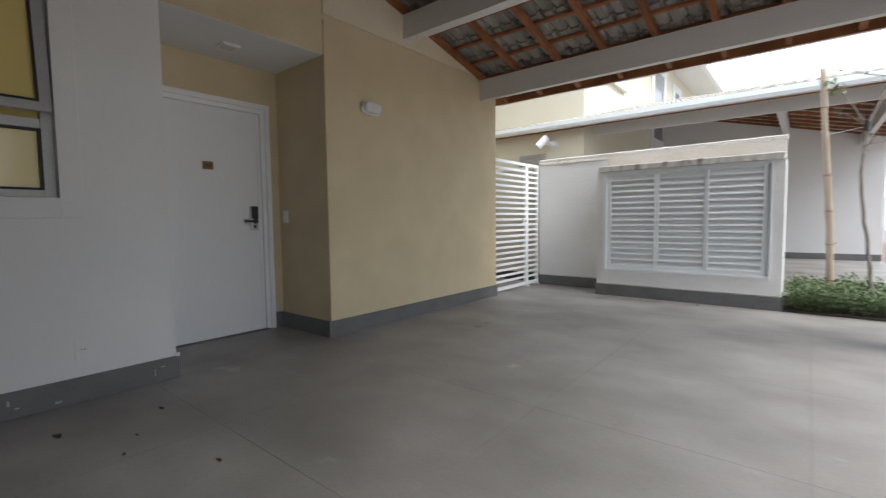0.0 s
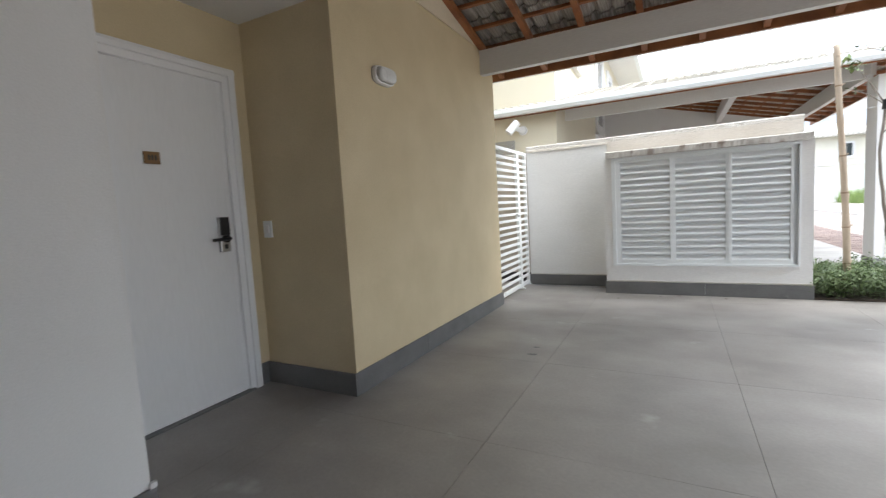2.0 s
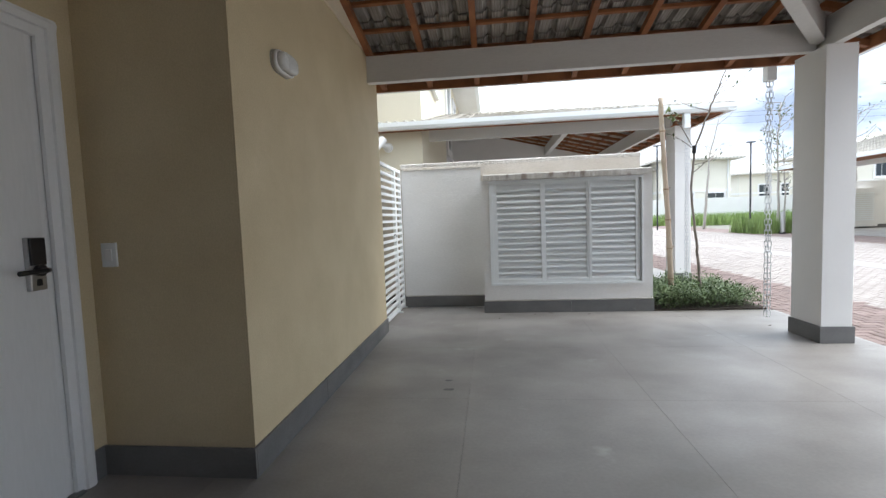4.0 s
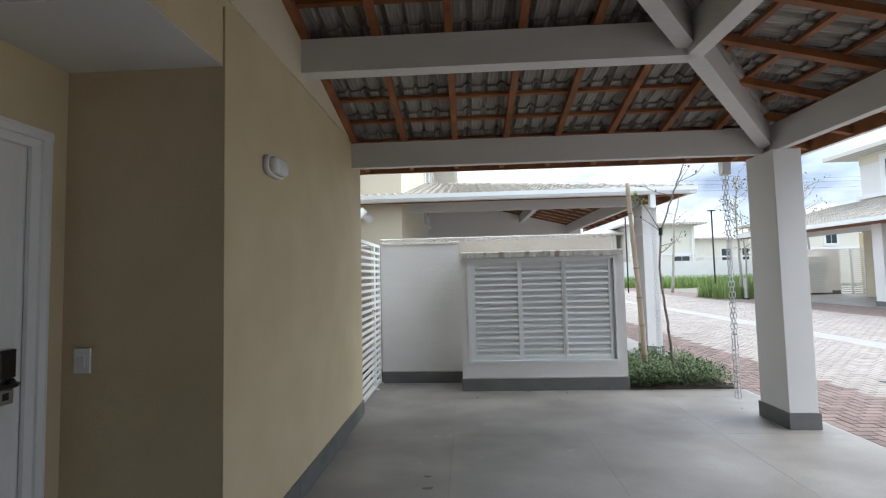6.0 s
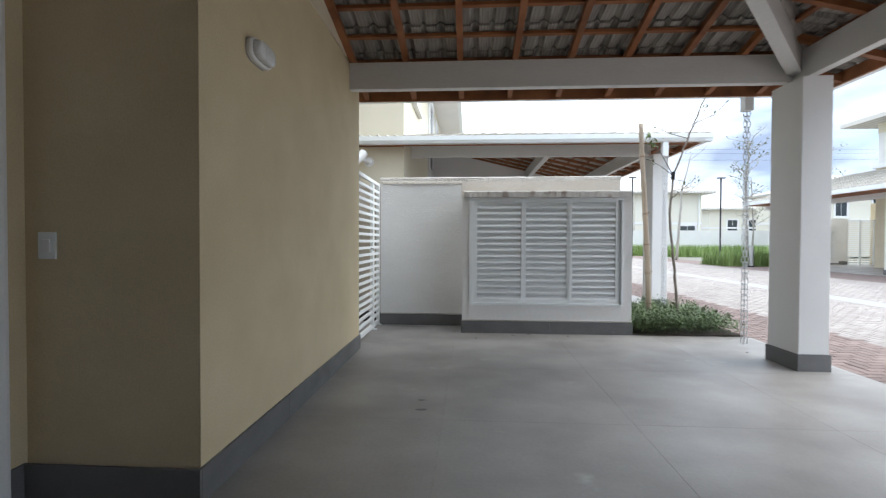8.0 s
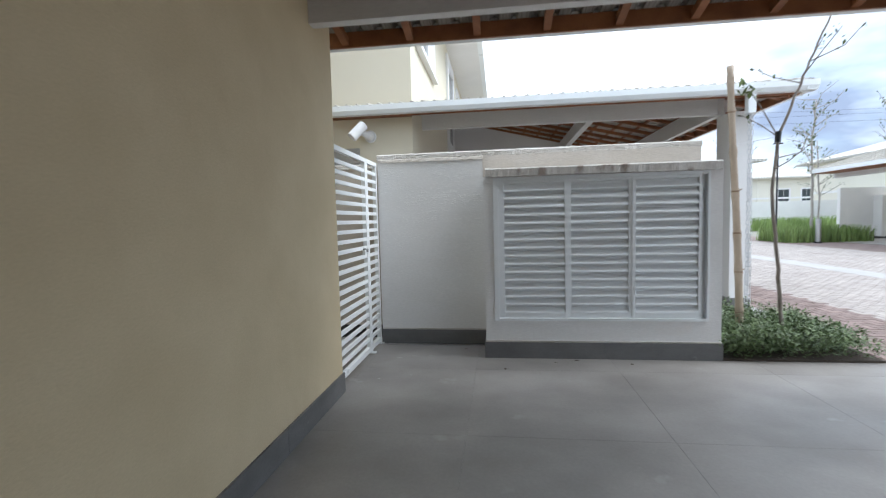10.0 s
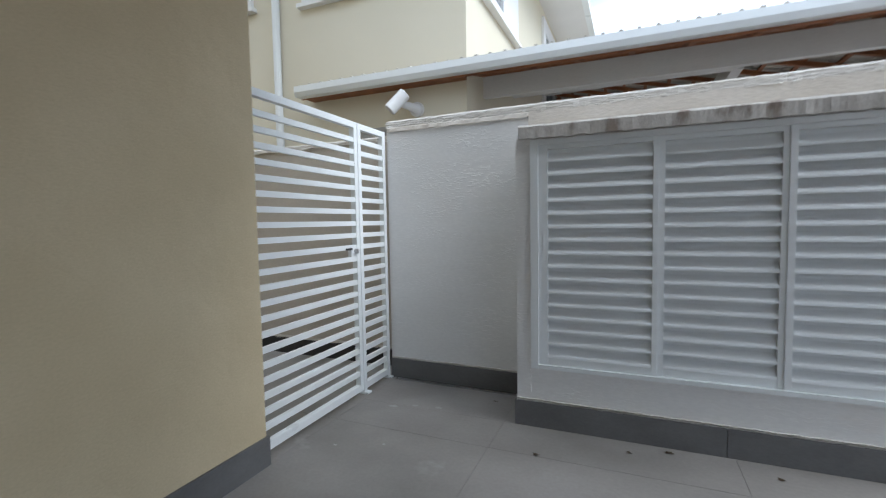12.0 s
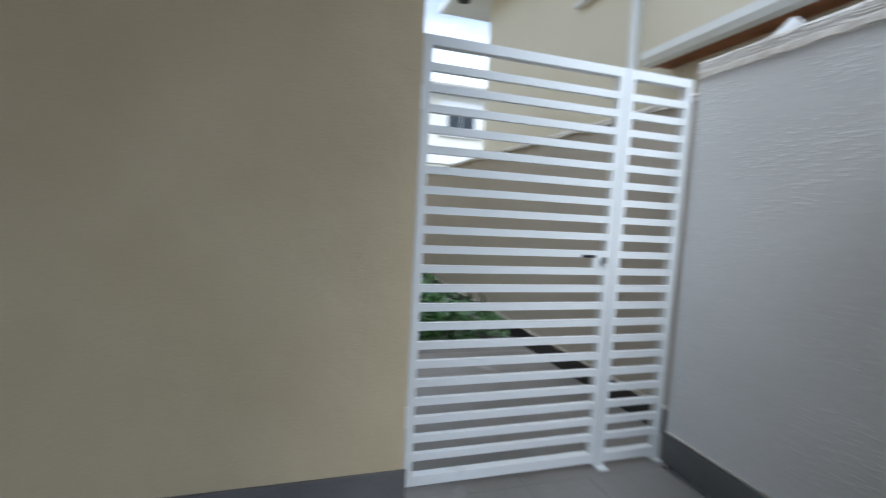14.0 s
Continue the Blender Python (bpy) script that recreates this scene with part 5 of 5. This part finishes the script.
twig_tree("street_tree", (16.6, 25.8, 0), [(16.6, 25.8, -0.1), (16.6, 25.8, 2.6), (16.5, 25.8, 4.6), (16.4, 25.8, 6.0)], 0.07, 0.025, 22, 0.13, 10, PALE_BARK, "thin young street tree behind the yard wall", 24, SAPLEAF, 1.4)


def lamp_post(x, y, h):
    lp = thing("street_lamp", (x, y, -0.1), "thin dark street lamp post", "street lamp", "street lamps")
    part("post", tube([(x, y, -0.1), (x, y, h)], 0.05, 8), DARK_METAL, lp)
    part("lamp_head", box((x - 0.22, x + 0.22, y - 0.1, y + 0.1, h, h + 0.07)), DARK_METAL, lp)


for k, (za, zb) in enumerate(((12.2, 11.6), (11.7, 11.2), (10.9, 10.6))):
    pts = [(-5 + 5 * i, 52, za + (zb - za) * i / 14 - 0.5 * (1 - ((i - 7) / 7) ** 2)) for i in range(15)]
    tagged(part("power_cable", tube(pts, 0.011, 5), DARK_METAL), "thin overhead power cable across the sky", "cable", "overhead cables")
for px in (-5, 65):
    pole = tagged(part("utility_pole", tube([(px, 52, -0.2), (px, 52, 12.6)], [0.16, 0.11], 10), STRIP), "grey concrete utility pole carrying cables", "pole")
lamp_post(13.75, 30, 5.2)
lamp_post(8.6, 31, 5.4)
boll = thing("bollard_light", (11.0, 22.3, -0.1), "grey cylindrical bollard light with a dark foot", "bollard")
part("body", tube([(11.0, 22.3, 0.05), (11.0, 22.3, 1.0)], 0.10, 12), STEEL, boll)
part("foot", tube([(11.0, 22.3, -0.1), (11.0, 22.3, 0.05)], 0.13, 12), BLACK, boll)


# ---- pieces of floors, skirting and street ----
TS = 1.20
me_cache = {}
xs = [-2.405 + TS * k for k in range(-2, 4)]
ys = [5.725 - TS * k for k in range(-1, 7)]


def floor_tile(x0, x1, y0, y1):
    key = (round(x1 - x0, 3), round(y1 - y0, 3))
    if key not in me_cache:
        w, d, g = key[0] / 2 - 0.0006, key[1] / 2 - 0.0006, 0.0003
        b = bmesh.new()
        lo = [b.verts.new((sx * w, sy * d, -0.006)) for sx, sy in ((-1, -1), (1, -1), (1, 1), (-1, 1))]
        hi = [b.verts.new((sx * (w - g), sy * (d - g), 0.0)) for sx, sy in ((-1, -1), (1, -1), (1, 1), (-1, 1))]
        b.faces.new(hi)
        for i in range(4):
            b.faces.new((lo[i], lo[(i + 1) % 4], hi[(i + 1) % 4], hi[i]))
        me_cache[key] = mesh_of("floor_tile", b, FLOOR)
    piece("floor_tile", me_cache[key], Matrix.Translation(((x0 + x1) / 2, (y0 + y1) / 2, 0)), base_slab)


def lay_floor(x0, x1, y0, y1):
    gx = [x0] + [v for v in xs + [xs[0] - TS * k for k in range(1, 9)] if x0 + 0.02 < v < x1 - 0.02] + [x1]
    gy = [y0] + [v for v in ys if y0 + 0.02 < v < y1 - 0.02] + [y1]
    gx, gy = sorted(gx), sorted(gy)
    for a, b in zip(gx, gx[1:]):
        for c, d in zip(gy, gy[1:]):
            floor_tile(a, b, c, d)


lay_floor(-3.40, 1.088, -1.0, 6.06)
lay_floor(-3.40, -0.25, 6.06, 6.48)
lay_floor(-4.2, -3.40, 1.07, 2.36)
lay_floor(-5.3, -3.40, 5.155, 6.99)

# herringbone pavers
U = 0.10


def paver_bmesh(b, cx, cy, horizontal, z):
    hx, hy = (U - 0.003, U / 2 - 0.003) if horizontal else (U / 2 - 0.003, U - 0.003)
    lo = [b.verts.new((cx + sx * hx, cy + sy * hy, z - 0.02)) for sx, sy in ((-1, -1), (1, -1), (1, 1), (-1, 1))]
    hi = [b.verts.new((cx + sx * (hx - 0.004), cy + sy * (hy - 0.004), z)) for sx, sy in ((-1, -1), (1, -1), (1, 1), (-1, 1))]
    b.faces.new(hi)
    for i in range(4):
        b.faces.new((lo[i], lo[(i + 1) % 4], hi[(i + 1) % 4], hi[i]))


def herringbone(x0, x1, y0, y1):
    out = []
    for i in range(int((x1 - x0) / U)):
        for j in range(int((y1 - y0) / U)):
            k_ = (i - j) % 4
            if k_ == 0:
                out.append((x0 + (i + 1) * U, y0 + (j + 0.5) * U, True))
            elif k_ == 2:
                out.append((x0 + (i + 0.5) * U, y0 + j * U, False))
    return out


shared = {}
for h in (True, False):
    b = bmesh.new()
    paver_bmesh(b, 0, 0, h, 0)
    shared[h] = mesh_of("paver", b, RED_PAVER)
near, rest = [], []
for p in herringbone(1.05, 2.35, -6, 24):
    (near if 3.3 < p[1] < 6.4 and p[0] < 2.2 else rest).append(p)
for cx, cy, h in near[:300]:
    piece("paver", shared[h], Matrix.Translation((cx, cy, -0.012 + random.uniform(-0.0015, 0.0015))), road)


def joined(name, items, mat, top=-0.012):
    verts, faces = [], []
    for cx, cy, h in items:
        hx, hy = (U - 0.003, U / 2 - 0.003) if h else (U / 2 - 0.003, U - 0.003)
        o, z = len(verts), top + random.uniform(-0.0015, 0.0015)
        verts += [(cx + sx * hx, cy + sy * hy, z - 0.02) for sx, sy in ((-1, -1), (1, -1), (1, 1), (-1, 1))]
        verts += [(cx + sx * (hx - 0.004), cy + sy * (hy - 0.004), z) for sx, sy in ((-1, -1), (1, -1), (1, 1), (-1, 1))]
        faces.append((o + 4, o + 5, o + 6, o + 7))
        faces += [(o + i, o + (i + 1) % 4, o + 4 + (i + 1) % 4, o + 4 + i) for i in range(4)]
    me = bpy.data.meshes.new(name)
    me.from_pydata(verts, [], faces)
    me.materials.append(mat)
    return tagged(adopt(new(name, me), road), kind="stuff")


joined("far_red_pavers", rest + near[300:], RED_PAVER)
joined("pale_pavers", herringbone(2.25, 5.15, -6, 24) + herringbone(5.65, 9.65, -2, 30), PALE_PAVER, -0.0155)
